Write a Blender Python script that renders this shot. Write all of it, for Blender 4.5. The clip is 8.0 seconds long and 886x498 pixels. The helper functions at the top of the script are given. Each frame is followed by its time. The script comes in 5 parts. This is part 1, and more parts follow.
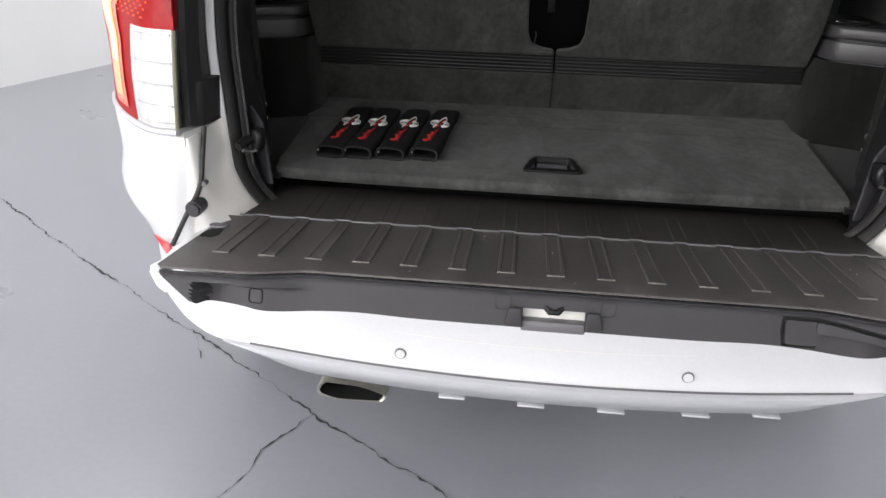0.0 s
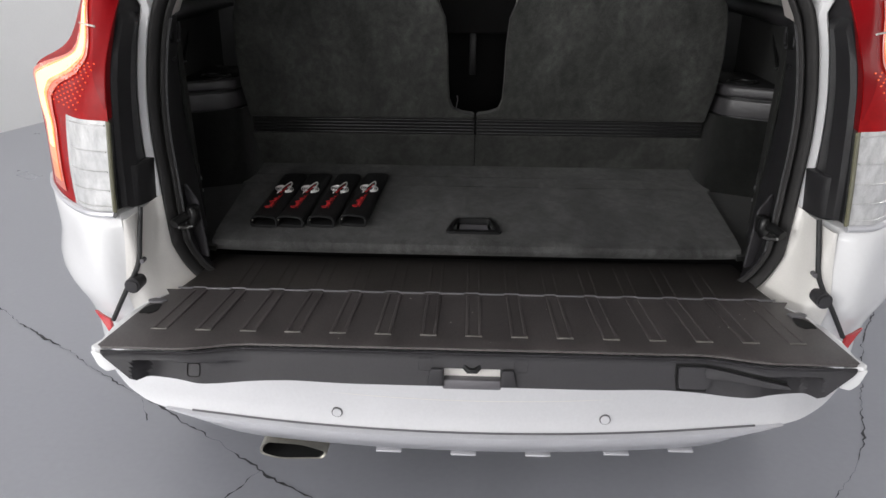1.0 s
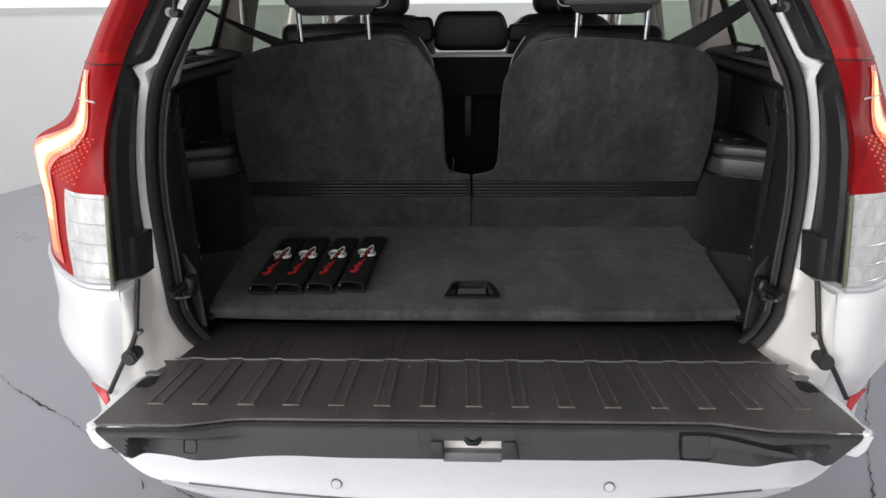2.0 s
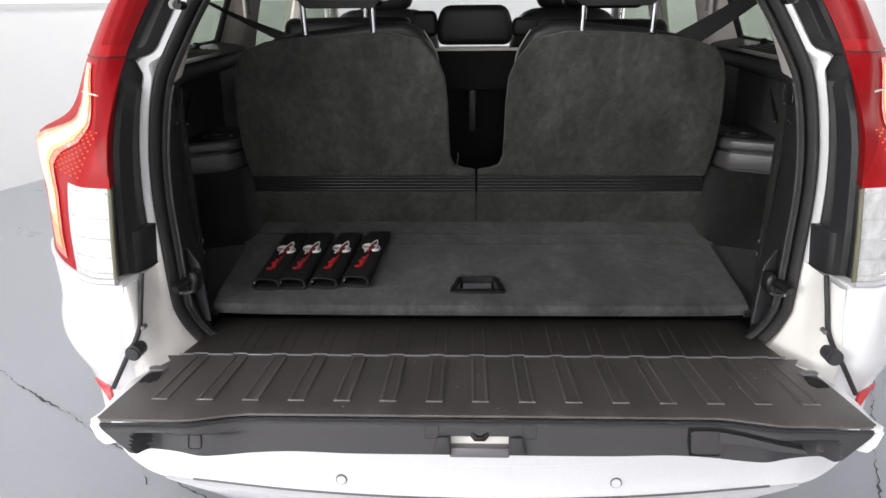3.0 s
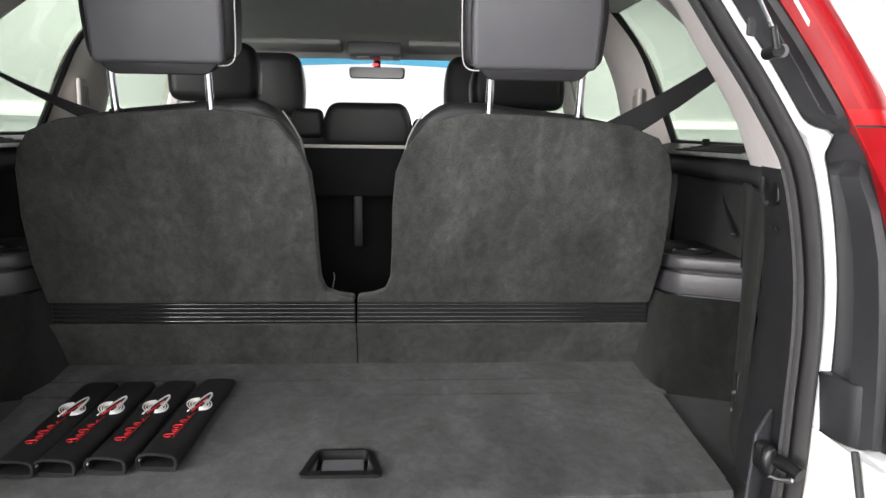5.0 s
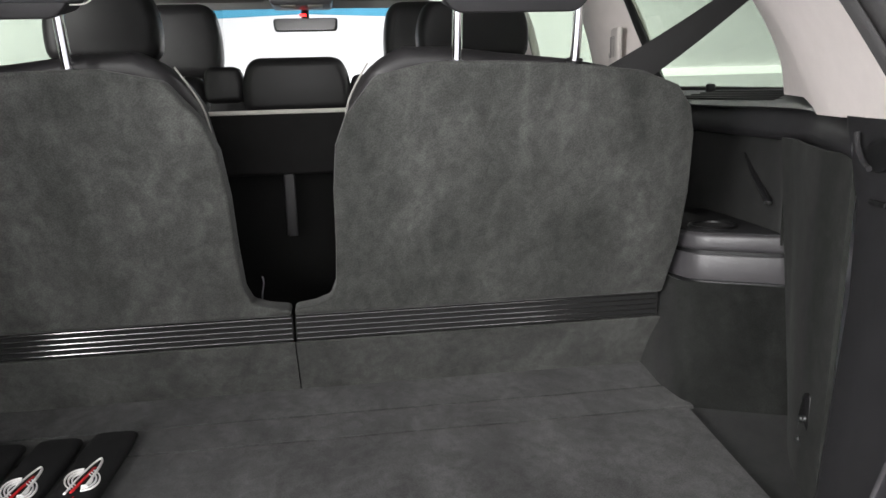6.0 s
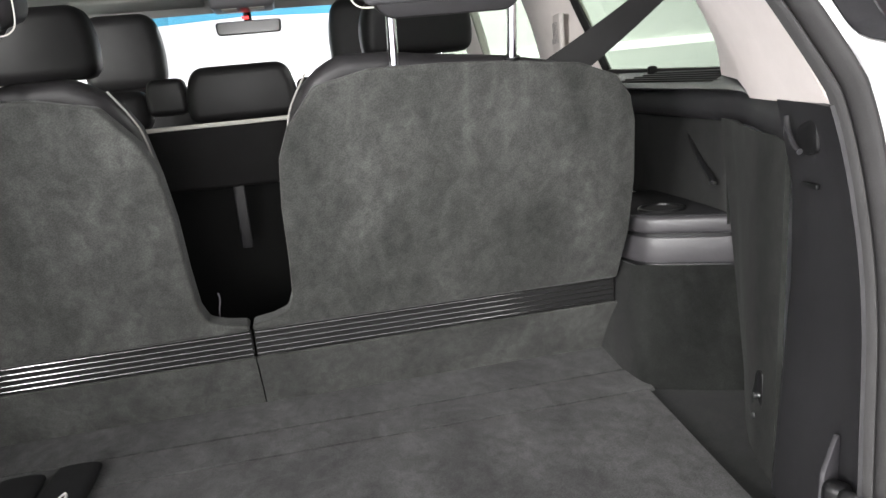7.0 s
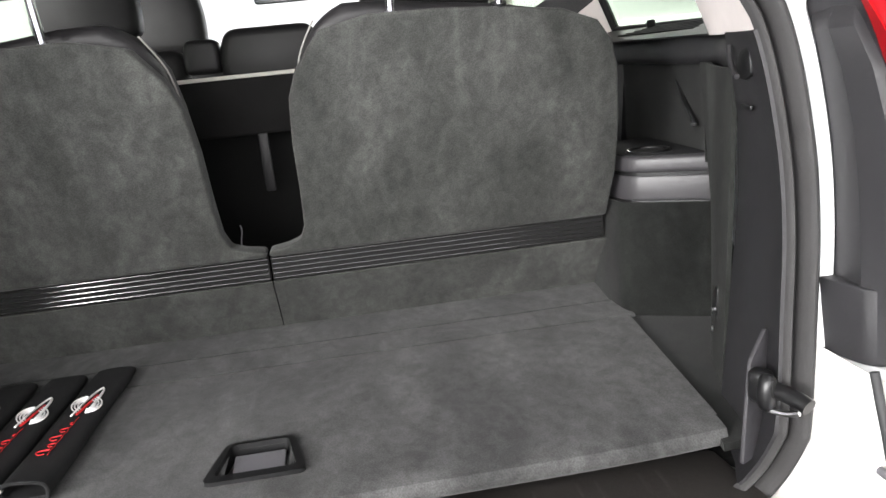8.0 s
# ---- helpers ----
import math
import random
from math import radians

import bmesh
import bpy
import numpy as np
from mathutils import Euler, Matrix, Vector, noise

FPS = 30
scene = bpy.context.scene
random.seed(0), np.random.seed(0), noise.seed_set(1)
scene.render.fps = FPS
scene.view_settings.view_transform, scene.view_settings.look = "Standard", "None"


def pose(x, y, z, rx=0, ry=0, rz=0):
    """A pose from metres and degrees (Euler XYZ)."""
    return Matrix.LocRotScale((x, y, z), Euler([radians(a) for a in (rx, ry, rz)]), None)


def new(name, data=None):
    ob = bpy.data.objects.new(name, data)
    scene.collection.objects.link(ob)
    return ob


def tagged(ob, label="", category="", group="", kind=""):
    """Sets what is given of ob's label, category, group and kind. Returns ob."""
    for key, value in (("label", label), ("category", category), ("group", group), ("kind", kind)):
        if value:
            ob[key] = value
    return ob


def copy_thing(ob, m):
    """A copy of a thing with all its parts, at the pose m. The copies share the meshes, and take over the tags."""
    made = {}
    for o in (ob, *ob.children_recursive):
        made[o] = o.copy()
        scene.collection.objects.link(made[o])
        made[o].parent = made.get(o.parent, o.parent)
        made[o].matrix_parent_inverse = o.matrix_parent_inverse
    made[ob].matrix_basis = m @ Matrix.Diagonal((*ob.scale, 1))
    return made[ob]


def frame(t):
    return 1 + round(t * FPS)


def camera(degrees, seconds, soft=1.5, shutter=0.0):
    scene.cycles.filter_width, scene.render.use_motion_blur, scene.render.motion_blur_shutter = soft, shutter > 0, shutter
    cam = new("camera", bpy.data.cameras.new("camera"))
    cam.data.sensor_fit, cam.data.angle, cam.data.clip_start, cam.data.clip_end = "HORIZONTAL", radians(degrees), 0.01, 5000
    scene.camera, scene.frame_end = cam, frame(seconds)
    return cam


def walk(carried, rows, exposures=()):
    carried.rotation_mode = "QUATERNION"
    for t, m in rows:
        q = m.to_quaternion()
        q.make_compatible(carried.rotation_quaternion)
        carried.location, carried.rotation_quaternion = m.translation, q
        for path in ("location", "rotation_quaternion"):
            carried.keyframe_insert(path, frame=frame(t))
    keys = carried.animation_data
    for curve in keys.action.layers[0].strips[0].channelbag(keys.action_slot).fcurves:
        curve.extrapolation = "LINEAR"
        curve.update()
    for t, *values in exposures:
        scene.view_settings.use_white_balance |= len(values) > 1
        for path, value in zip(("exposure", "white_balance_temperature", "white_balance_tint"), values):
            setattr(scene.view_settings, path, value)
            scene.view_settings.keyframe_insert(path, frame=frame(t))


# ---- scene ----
# Metres: x to the car's right, y forward into the car from the rear edge of its load floor, z up from the garage floor.
cam = camera(59.99, 8.0)
ROWS = [  # seconds, x, y, z, yaw, pitch, roll
    (0.0, -0.0577, -1.3559, 1.2726, 6.01, -24.14, 1.54),
    (0.5, -0.0328, -1.4187, 1.3165, 3.60, -25.54, 0.67),
    (1.0, -0.0072, -1.4223, 1.3583, 2.15, -21.49, 0.38),
    (1.5, -0.0067, -1.4150, 1.3745, 2.12, -19.19, 0.36),
    (2.0, -0.0062, -1.4107, 1.3872, 2.04, -17.78, -0.52),
    (3.5, -0.0163, -1.3821, 1.3749, 2.31, -18.24, -0.63),
    (4.0, 0.0061, -1.3330, 1.3572, 2.81, -18.31, -0.75),
    (4.5, 0.0555, -1.2033, 1.3009, 0.75, -15.70, 2.34),
    (5.0, 0.0687, -0.9366, 1.2757, -3.85, -8.57, 0.76),
    (5.2, 0.0522, -0.8276, 1.2841, -5.38, -7.52, 0.71),
    (6.3, 0.0734, -0.5610, 1.2704, -8.98, -12.64, -2.46),
    (6.5, 0.0744, -0.5434, 1.2799, -9.58, -12.23, -3.09),
    (7.0, 0.0917, -0.6015, 1.2946, -10.42, -12.84, -5.49),
    (7.5, 0.1218, -0.6775, 1.2910, -8.90, -12.79, -5.37),
    (8.0, 0.1407, -0.7341, 1.2408, -6.73, -13.98, -5.82),
]
EXPOSURES = [(0.0, -0.60), (0.2, -0.74), (0.5, -0.84), (1.0, -1.08), (1.5, -1.06), (2.0, -0.93), (3.5, -0.3), (4.0, -0.13), (4.5, 0.25), (5.0, 0.42), (5.2, 0.44), (6.3, 0.44), (6.5, 0.46), (7.0, 0.85), (8.0, 0.95)]  # seconds, stops
walk(cam, [(t, pose(x, y, z, 0, 0, yaw) @ pose(0, 0, 0, 90 + pitch) @ pose(0, 0, 0, 0, 0, roll)) for t, x, y, z, yaw, pitch, roll in ROWS], EXPOSURES)

# ---- world and light ----
world = bpy.data.worlds.new("world")
world.use_nodes = True
scene.world = world
world.node_tree.nodes["Background"].inputs[0].default_value = (0.9, 0.95, 1.0, 1)
world.node_tree.nodes["Background"].inputs[1].default_value = 0.3

ROOM_TURN = -16.5  # the garage stands askew to the car
ROOM = pose(0, 0, 0, 0, 0, ROOM_TURN)


def room_lamp(x, y, length, width, watts):
    data = bpy.data.lights.new("ceiling_tube_light", "AREA")
    data.shape, data.size, data.size_y, data.energy, data.color = "RECTANGLE", width, length, watts, (1.0, 0.985, 0.97)
    lamp = new("ceiling_tube_light", data)
    lamp.matrix_world = ROOM @ pose(x, y, 3.30)
    return lamp


# assumed lamps under the unseen ceiling, their watts set to balance the room
for lx, ly, watts in ((-1.0, -4.6, 170), (3.0, -4.6, 30), (-3.6, 1.5, 50), (4.6, 1.5, 130), (-3.4, 5.5, 100), (4.0, 5.5, 170), (0.2, 8.5, 150)):
    room_lamp(lx, ly, 2.2, 0.6, watts)

# fill lamps added at the wall behind the car, out of view
for lx, watts in ((-3.5, 365), (1.5, 120)):
    data = bpy.data.lights.new("wall_panel_light", "AREA")
    data.shape, data.size, data.size_y, data.energy, data.color = "RECTANGLE", 2.0, 1.2, watts, (1.0, 0.985, 0.97)
    lamp = new("wall_panel_light", data)
    lamp.matrix_world = ROOM @ pose(lx, -5.75, 2.0, 84, 0, 0)

# ---- materials ----


def material(name, base, rough=0.5, metal=0.0, coat=0.0, spots=0.0, scale=30.0, bump=0.0, bump_scale=400.0, wear=0.0, sheen=0.0, spec=0.5, emit=None, glow=0.0, stretch=(1, 1, 1)):
    m = bpy.data.materials.new(name)
    m.use_nodes = True
    nt = m.node_tree
    bsdf = nt.nodes["Principled BSDF"]
    bsdf.inputs["Base Color"].default_value = (*base, 1)
    bsdf.inputs["Roughness"].default_value = rough
    bsdf.inputs["Metallic"].default_value = metal
    bsdf.inputs["Coat Weight"].default_value = coat
    bsdf.inputs["Coat Roughness"].default_value = 0.05
    bsdf.inputs["Specular IOR Level"].default_value = spec
    bsdf.inputs["Sheen Weight"].default_value = sheen
    bsdf.inputs["Sheen Roughness"].default_value = 0.4
    if emit:
        bsdf.inputs["Emission Color"].default_value = (*emit, 1)
        bsdf.inputs["Emission Strength"].default_value = glow
    coord = nt.nodes.new("ShaderNodeTexCoord")
    mapping = nt.nodes.new("ShaderNodeMapping")
    mapping.inputs["Scale"].default_value = stretch
    nt.links.new(coord.outputs["Object"], mapping.inputs["Vector"])
    if spots:
        n1 = nt.nodes.new("ShaderNodeTexNoise")
        n1.inputs["Scale"].default_value = scale
        n1.inputs["Detail"].default_value = 6
        n1.inputs["Roughness"].default_value = 0.6
        n2 = nt.nodes.new("ShaderNodeTexNoise")
        n2.inputs["Scale"].default_value = scale * 40
        n2.inputs["Detail"].default_value = 3
        nt.links.new(mapping.outputs[0], n1.inputs["Vector"])
        nt.links.new(mapping.outputs[0], n2.inputs["Vector"])
        add = nt.nodes.new("ShaderNodeMath")
        add.operation = "ADD"
        nt.links.new(n1.outputs["Fac"], add.inputs[0])
        nt.links.new(n2.outputs["Fac"], add.inputs[1])
        ramp = nt.nodes.new("ShaderNodeMapRange")
        ramp.inputs["From Min"].default_value = 0.7
        ramp.inputs["From Max"].default_value = 1.3
        ramp.inputs["To Min"].default_value = 1 - spots
        ramp.inputs["To Max"].default_value = 1 + spots
        nt.links.new(add.outputs[0], ramp.inputs["Value"])
        mul = nt.nodes.new("ShaderNodeMix")
        mul.data_type, mul.blend_type = "RGBA", "MULTIPLY"
        mul.inputs["Factor"].default_value = 1
        mul.inputs["A"].default_value = (*base, 1)
        nt.links.new(ramp.outputs["Result"], mul.inputs["B"])
        nt.links.new(mul.outputs["Result"], bsdf.inputs["Base Color"])
        if wear:
            rr = nt.nodes.new("ShaderNodeMapRange")
            rr.inputs["To Min"].default_value = max(0.02, rough - wear)
            rr.inputs["To Max"].default_value = min(1.0, rough + wear)
            nt.links.new(n1.outputs["Fac"], rr.inputs["Value"])
            nt.links.new(rr.outputs["Result"], bsdf.inputs["Roughness"])
    if bump:
        nb = nt.nodes.new("ShaderNodeTexNoise")
        nb.inputs["Scale"].default_value = bump_scale
        nb.inputs["Detail"].default_value = 4
        nt.links.new(mapping.outputs[0], nb.inputs["Vector"])
        bp = nt.nodes.new("ShaderNodeBump")
        bp.inputs["Strength"].default_value = bump
        bp.inputs["Distance"].default_value = 0.002
        nt.links.new(nb.outputs["Fac"], bp.inputs["Height"])
        nt.links.new(bp.outputs["Normal"], bsdf.inputs["Normal"])
    return m


def carpet(name, base, nap=0.45, turn=0.0, sheen=0.10):
    """Short pile: broad brushed patches, softer streaks and fine fibre."""
    m = bpy.data.materials.new(name)
    m.use_nodes = True
    nt = m.node_tree
    bsdf = nt.nodes["Principled BSDF"]
    bsdf.inputs["Roughness"].default_value = 0.95
    bsdf.inputs["Specular IOR Level"].default_value = 0.12
    bsdf.inputs["Sheen Weight"].default_value = sheen
    bsdf.inputs["Sheen Roughness"].default_value = 0.45
    coord = nt.nodes.new("ShaderNodeTexCoord")
    total = None
    for scale, stretch, warp, detail, lo, hi in ((6.5, (1.0, 0.5, 0.42), 1.1, 2, 1 - nap, 1 + nap), (17.0, (1.2, 0.8, 0.75), 1.6, 5, 0.85, 1.13), (60.0, (1.1, 0.9, 0.9), 0.6, 4, 0.87, 1.13), (520.0, (1, 1, 1), 0.0, 2, 0.82, 1.18)):
        mp = nt.nodes.new("ShaderNodeMapping")
        mp.inputs["Scale"].default_value = stretch
        mp.inputs["Rotation"].default_value = (0.5, 0.35, turn)
        nz = nt.nodes.new("ShaderNodeTexNoise")
        nz.inputs["Scale"].default_value = scale
        nz.inputs["Detail"].default_value = detail
        nz.inputs["Distortion"].default_value = warp
        mr = nt.nodes.new("ShaderNodeMapRange")
        mr.inputs["From Min"].default_value, mr.inputs["From Max"].default_value = 0.36, 0.64
        mr.inputs["To Min"].default_value, mr.inputs["To Max"].default_value = lo, hi
        nt.links.new(coord.outputs["Object"], mp.inputs["Vector"])
        nt.links.new(mp.outputs[0], nz.inputs["Vector"])
        nt.links.new(nz.outputs["Fac"], mr.inputs["Value"])
        if total is None:
            total = mr.outputs["Result"]
        else:
            mul = nt.nodes.new("ShaderNodeMath")
            mul.operation = "MULTIPLY"
            nt.links.new(total, mul.inputs[0])
            nt.links.new(mr.outputs["Result"], mul.inputs[1])
            total = mul.outputs[0]
    mix = nt.nodes.new("ShaderNodeMix")
    mix.data_type, mix.blend_type = "RGBA", "MULTIPLY"
    mix.inputs["Factor"].default_value = 1
    mix.inputs["A"].default_value = (*base, 1)
    nt.links.new(total, mix.inputs["B"])
    nt.links.new(mix.outputs["Result"], bsdf.inputs["Base Color"])
    fine = nt.nodes.new("ShaderNodeTexNoise")
    fine.inputs["Scale"].default_value = 800
    fine.inputs["Detail"].default_value = 3
    bp = nt.nodes.new("ShaderNodeBump")
    bp.inputs["Strength"].default_value = 0.35
    bp.inputs["Distance"].default_value = 0.0012
    nt.links.new(coord.outputs["Object"], fine.inputs["Vector"])
    nt.links.new(fine.outputs["Fac"], bp.inputs["Height"])
    nt.links.new(bp.outputs["Normal"], bsdf.inputs["Normal"])
    return m


def glass(name, tint, gloss=0.08):
    m = bpy.data.materials.new(name)
    m.use_nodes = True
    nt = m.node_tree
    nt.nodes.remove(nt.nodes["Principled BSDF"])
    clear = nt.nodes.new("ShaderNodeBsdfTransparent")
    clear.inputs[0].default_value = (*tint, 1)
    shine = nt.nodes.new("ShaderNodeBsdfGlossy")
    shine.inputs["Roughness"].default_value = 0.02
    mix = nt.nodes.new("ShaderNodeMixShader")
    mix.inputs[0].default_value = gloss
    nt.links.new(clear.outputs[0], mix.inputs[1])
    nt.links.new(shine.outputs[0], mix.inputs[2])
    nt.links.new(mix.outputs[0], nt.nodes["Material Output"].inputs[0])
    return m


WHITE = material("white_car_paint", (0.80, 0.80, 0.81), 0.28, coat=0.6, spots=0.015, scale=3, bump=0.02, bump_scale=900)
# the car's white, greyed to offset the strong light on the bumper
BUMPER = material("dimmed_white_paint", (0.70, 0.70, 0.72), 0.32, coat=0.4, spots=0.03, scale=4, bump=0.03, bump_scale=900)
JAMB = material("white_jamb_paint", (0.78, 0.76, 0.73), 0.42, coat=0.1, spots=0.05, scale=12)
SILVER = material("silver_bumper_paint", (0.58, 0.58, 0.61), 0.38, metal=0.30, spots=0.04, scale=9, bump=0.03, bump_scale=1500)
PLASTIC = material("grained_charcoal_plastic", (0.017, 0.0165, 0.018), 0.46, spots=0.12, scale=9, bump=0.25, bump_scale=1400, wear=0.08, spec=0.4)
TRIM = material("grained_gate_plastic", (0.036, 0.0345, 0.038), 0.50, spots=0.10, scale=7, bump=0.3, bump_scale=1400, wear=0.08, spec=0.4)
CLOTH = material("dark_bench_cloth", (0.015, 0.0145, 0.0145), 0.85, spots=0.15, scale=25, bump=0.2, bump_scale=900, spec=0.12)
LEDGE = material("soft_touch_ledge", (0.021, 0.021, 0.022), 0.85, spots=0.1, scale=20, spec=0.08)
RIDGE = material("polished_ridge", (0.014, 0.014, 0.014), 0.16, spots=0.2, scale=40, spec=1.0)
TRAY = material("grey_tray_plastic", (0.046, 0.044, 0.047), 0.36, spots=0.06, scale=14, bump=0.15, bump_scale=1500)
GLOSS_TRIM = material("grey_satin_plastic", (0.13, 0.125, 0.135), 0.42, spots=0.06, scale=14, bump=0.15, bump_scale=1500)
BLACK = material("matt_black_plastic", (0.007, 0.007, 0.0075), 0.42, spots=0.15, scale=14, bump=0.10, bump_scale=900, spec=0.35)
GLOSS_BLACK = material("glossy_black_plastic", (0.006, 0.006, 0.0065), 0.36, spots=0.1, scale=20, spec=0.5)
RUBBER = material("black_rubber", (0.022, 0.022, 0.023), 0.62, spots=0.2, scale=25, bump=0.15, bump_scale=700)
SEAL = material("seal_rubber", (0.030, 0.029, 0.029), 0.66, spots=0.15, scale=30, bump=0.12, bump_scale=600, spec=0.25)
MAT = material("ribbed_rubber_mat", (0.080, 0.071, 0.070), 0.47, spots=0.34, scale=6, bump=0.10, bump_scale=900, wear=0.16, spec=0.5, stretch=(3.0, 0.5, 1.0))
# the liner's rubber at under half its tone, for the shade on the sill
SILL_MAT = material("shaded_sill_rubber", (0.034, 0.030, 0.028), 0.5, spots=0.35, scale=7, bump=0.25, bump_scale=1100, wear=0.12, spec=0.4)
# pale tone paints the rib ends' shiny highlight along with their scuffing
WORN_HIGHLIGHT = material("highlit_scuffed_rubber", (0.15, 0.14, 0.13), 0.5, spots=0.6, scale=60)
CARPET = carpet("charcoal_carpet", (0.0475, 0.0487, 0.0458), 0.24, 0.6)
CARPET_FLOOR = carpet("floor_carpet", (0.058, 0.058, 0.0575), 0.27, 1.1)
# carpet tone lowered far below the seats' to hold the shade at the sides
CARPET_SHADED = carpet("shaded_side_carpet", (0.0112, 0.0117, 0.0110), 0.34, -0.4)
# the side carpet again, in a lighter tone for the light on the column
CARPET_COLUMN = carpet("lit_column_carpet", (0.0185, 0.0195, 0.0180), 0.34, -0.4, 0.02)
LEATHER = material("black_leather", (0.017, 0.016, 0.017), 0.48, spots=0.12, scale=30, bump=0.12, bump_scale=700, spec=0.35)
LEATHER_GREY = material("dark_grey_leather", (0.075, 0.073, 0.078), 0.46, spots=0.06, scale=30, bump=0.10, bump_scale=700)
PIPING = material("pale_piping", (0.60, 0.58, 0.53), 0.55)
SEAM = material("grey_piping", (0.30, 0.29, 0.27), 0.5)
CHROME = material("chrome", (0.82, 0.82, 0.84), 0.10, metal=1.0)
# part metal; its grey-yellow base stands in for the chrome's reflections
PIPE = material("grey_yellow_pipe", (0.40, 0.385, 0.34), 0.34, metal=0.6, spots=0.2, scale=50)
STEEL = material("worn_steel", (0.45, 0.45, 0.46), 0.32, metal=1.0, spots=0.2, scale=40)
BEIGE = material("light_pillar_trim", (0.64, 0.59, 0.565), 0.7, spots=0.05, scale=30, bump=0.2, bump_scale=900)
HEADLINER = material("grey_headliner", (0.58, 0.57, 0.55), 0.9, spots=0.05, scale=25, bump=0.3, bump_scale=1000)
RED_LENS = material("red_lamp_lens", (0.29, 0.003, 0.005), 0.42, coat=0.0, spots=0.25, scale=45, bump=0.06, bump_scale=260, spec=0.18, emit=(1.0, 0.01, 0.015), glow=0.05)
DARK_RED = material("dark_red_lamp_side", (0.24, 0.003, 0.006), 0.36, spec=0.15, spots=0.1, scale=30)
CLEAR_LENS = material("clear_lamp_lens", (0.62, 0.62, 0.62), 0.16, metal=0.15, coat=0.8, spots=0.32, scale=60, bump=1.0, bump_scale=75, stretch=(1, 1, 0.5))
GUIDE = material("lit_light_guide", (0.9, 0.6, 0.3), 0.3, emit=(1.0, 0.72, 0.34), glow=2.4)
GLOW = material("lit_fringe", (0.7, 0.1, 0.04), 0.2, coat=1.0, emit=(1.0, 0.13, 0.03), glow=0.65)
AMBER = material("lit_amber_fringe", (0.8, 0.3, 0.08), 0.2, coat=1.0, emit=(1.0, 0.36, 0.09), glow=1.3)
OLIVE = material("olive_lens_edge", (0.15, 0.145, 0.095), 0.15, coat=1.0)
REFLECTOR = material("red_reflector", (0.50, 0.01, 0.015), 0.15, coat=1.0, bump=0.4, bump_scale=500)
WHITE_THREAD = material("white_embroidery", (0.86, 0.84, 0.83), 0.7, bump=0.2, bump_scale=2500)
RED_THREAD = material("red_embroidery", (0.55, 0.010, 0.014), 0.7, bump=0.2, bump_scale=2500)
FABRIC = material("black_neoprene", (0.0125, 0.0125, 0.0130), 0.75, spots=0.2, scale=40, bump=0.5, bump_scale=1600, spec=0.2)
WEBBING = material("black_belt_webbing", (0.009, 0.009, 0.0095), 0.6, bump=0.5, bump_scale=1800)
# near-black that stands for shade in holes and under parts; also black strips
VOID = material("black_and_deep_shade", (0.0022, 0.0022, 0.0022), 0.95, spots=0.2, scale=20)
GLASS = glass("green_tinted_glass", (0.56, 0.61, 0.55), 0.06)
SCREEN = glass("clear_windscreen", (0.97, 0.98, 0.98), 0.05)
BLUE_BAND = glass("blue_shade_band", (0.36, 0.68, 0.82), 0.05)
EPOXY = material("grey_epoxy_floor", (0.318, 0.326, 0.362), 0.29, spots=0.03, scale=1.3, bump=0.05, bump_scale=9, wear=0.06)
CRACK = material("dark_floor_crack", (0.06, 0.06, 0.065), 0.9, spots=0.3, scale=40)
WALL = material("white_wall_paint", (0.84, 0.84, 0.84), 0.75, spots=0.02, scale=2.0, bump=0.08, bump_scale=120)
CEILING = material("white_ceiling_paint", (0.85, 0.85, 0.85), 0.85, spots=0.02, scale=3.0)

# ---- mesh helpers ----


def part(name, bm, mat, parent=None, label="", sharp=38):
    """One mesh object from a bmesh, under a thing or a part."""
    bmesh.ops.remove_doubles(bm, verts=bm.verts, dist=1e-6)
    bmesh.ops.recalc_face_normals(bm, faces=bm.faces)
    me = bpy.data.meshes.new(name)
    bm.to_mesh(me)
    bm.free()
    me.materials.append(mat)
    for p in me.polygons:
        p.use_smooth = True
    me.set_sharp_from_angle(angle=radians(sharp))
    ob = new(name, me)
    if parent:
        ob.parent = parent
    if label:
        ob["label"] = label
    return ob


def grid(rows, loop=False, bm=None):
    """A sheet of quads through rows of points; loop joins each row's ends."""
    bm = bm or bmesh.new()
    vs = [[bm.verts.new(p) for p in r] for r in rows]
    n = len(rows[0])
    for a, b in zip(vs, vs[1:]):
        for i in range(n if loop else n - 1):
            j = (i + 1) % n
            bm.faces.new((a[i], a[j], b[j], b[i]))
    return bm


def solid(rows, thick, bm=None):
    """A sheet with thickness along its normals."""
    bm = grid(rows, bm=bm)
    bmesh.ops.recalc_face_normals(bm, faces=bm.faces)
    bmesh.ops.solidify(bm, geom=bm.faces[:], thickness=thick)
    return bm


def slab(outline, thick, m=None, bevel=0.0, seg=2, bm=None):
    """A plate from an outline in x, y, as thick as told in z, its edges rounded, placed by m."""
    own = bmesh.new()
    f = own.faces.new([own.verts.new((x, y, 0)) for x, y in outline])
    top = bmesh.ops.extrude_face_region(own, geom=[f])
    bmesh.ops.translate(own, verts=[g for g in top["geom"] if isinstance(g, bmesh.types.BMVert)], vec=(0, 0, thick))
    bmesh.ops.recalc_face_normals(own, faces=own.faces)
    if bevel:
        edges = [e for e in own.edges if len(e.link_faces) == 2 and e.calc_face_angle(0) > 0.6]
        bmesh.ops.bevel(own, geom=edges, offset=bevel, segments=seg, affect="EDGES", profile=0.5, clamp_overlap=True)
    if m is not None:
        own.transform(m)
    if bm is None:
        return own
    merge(bm, own)
    return bm


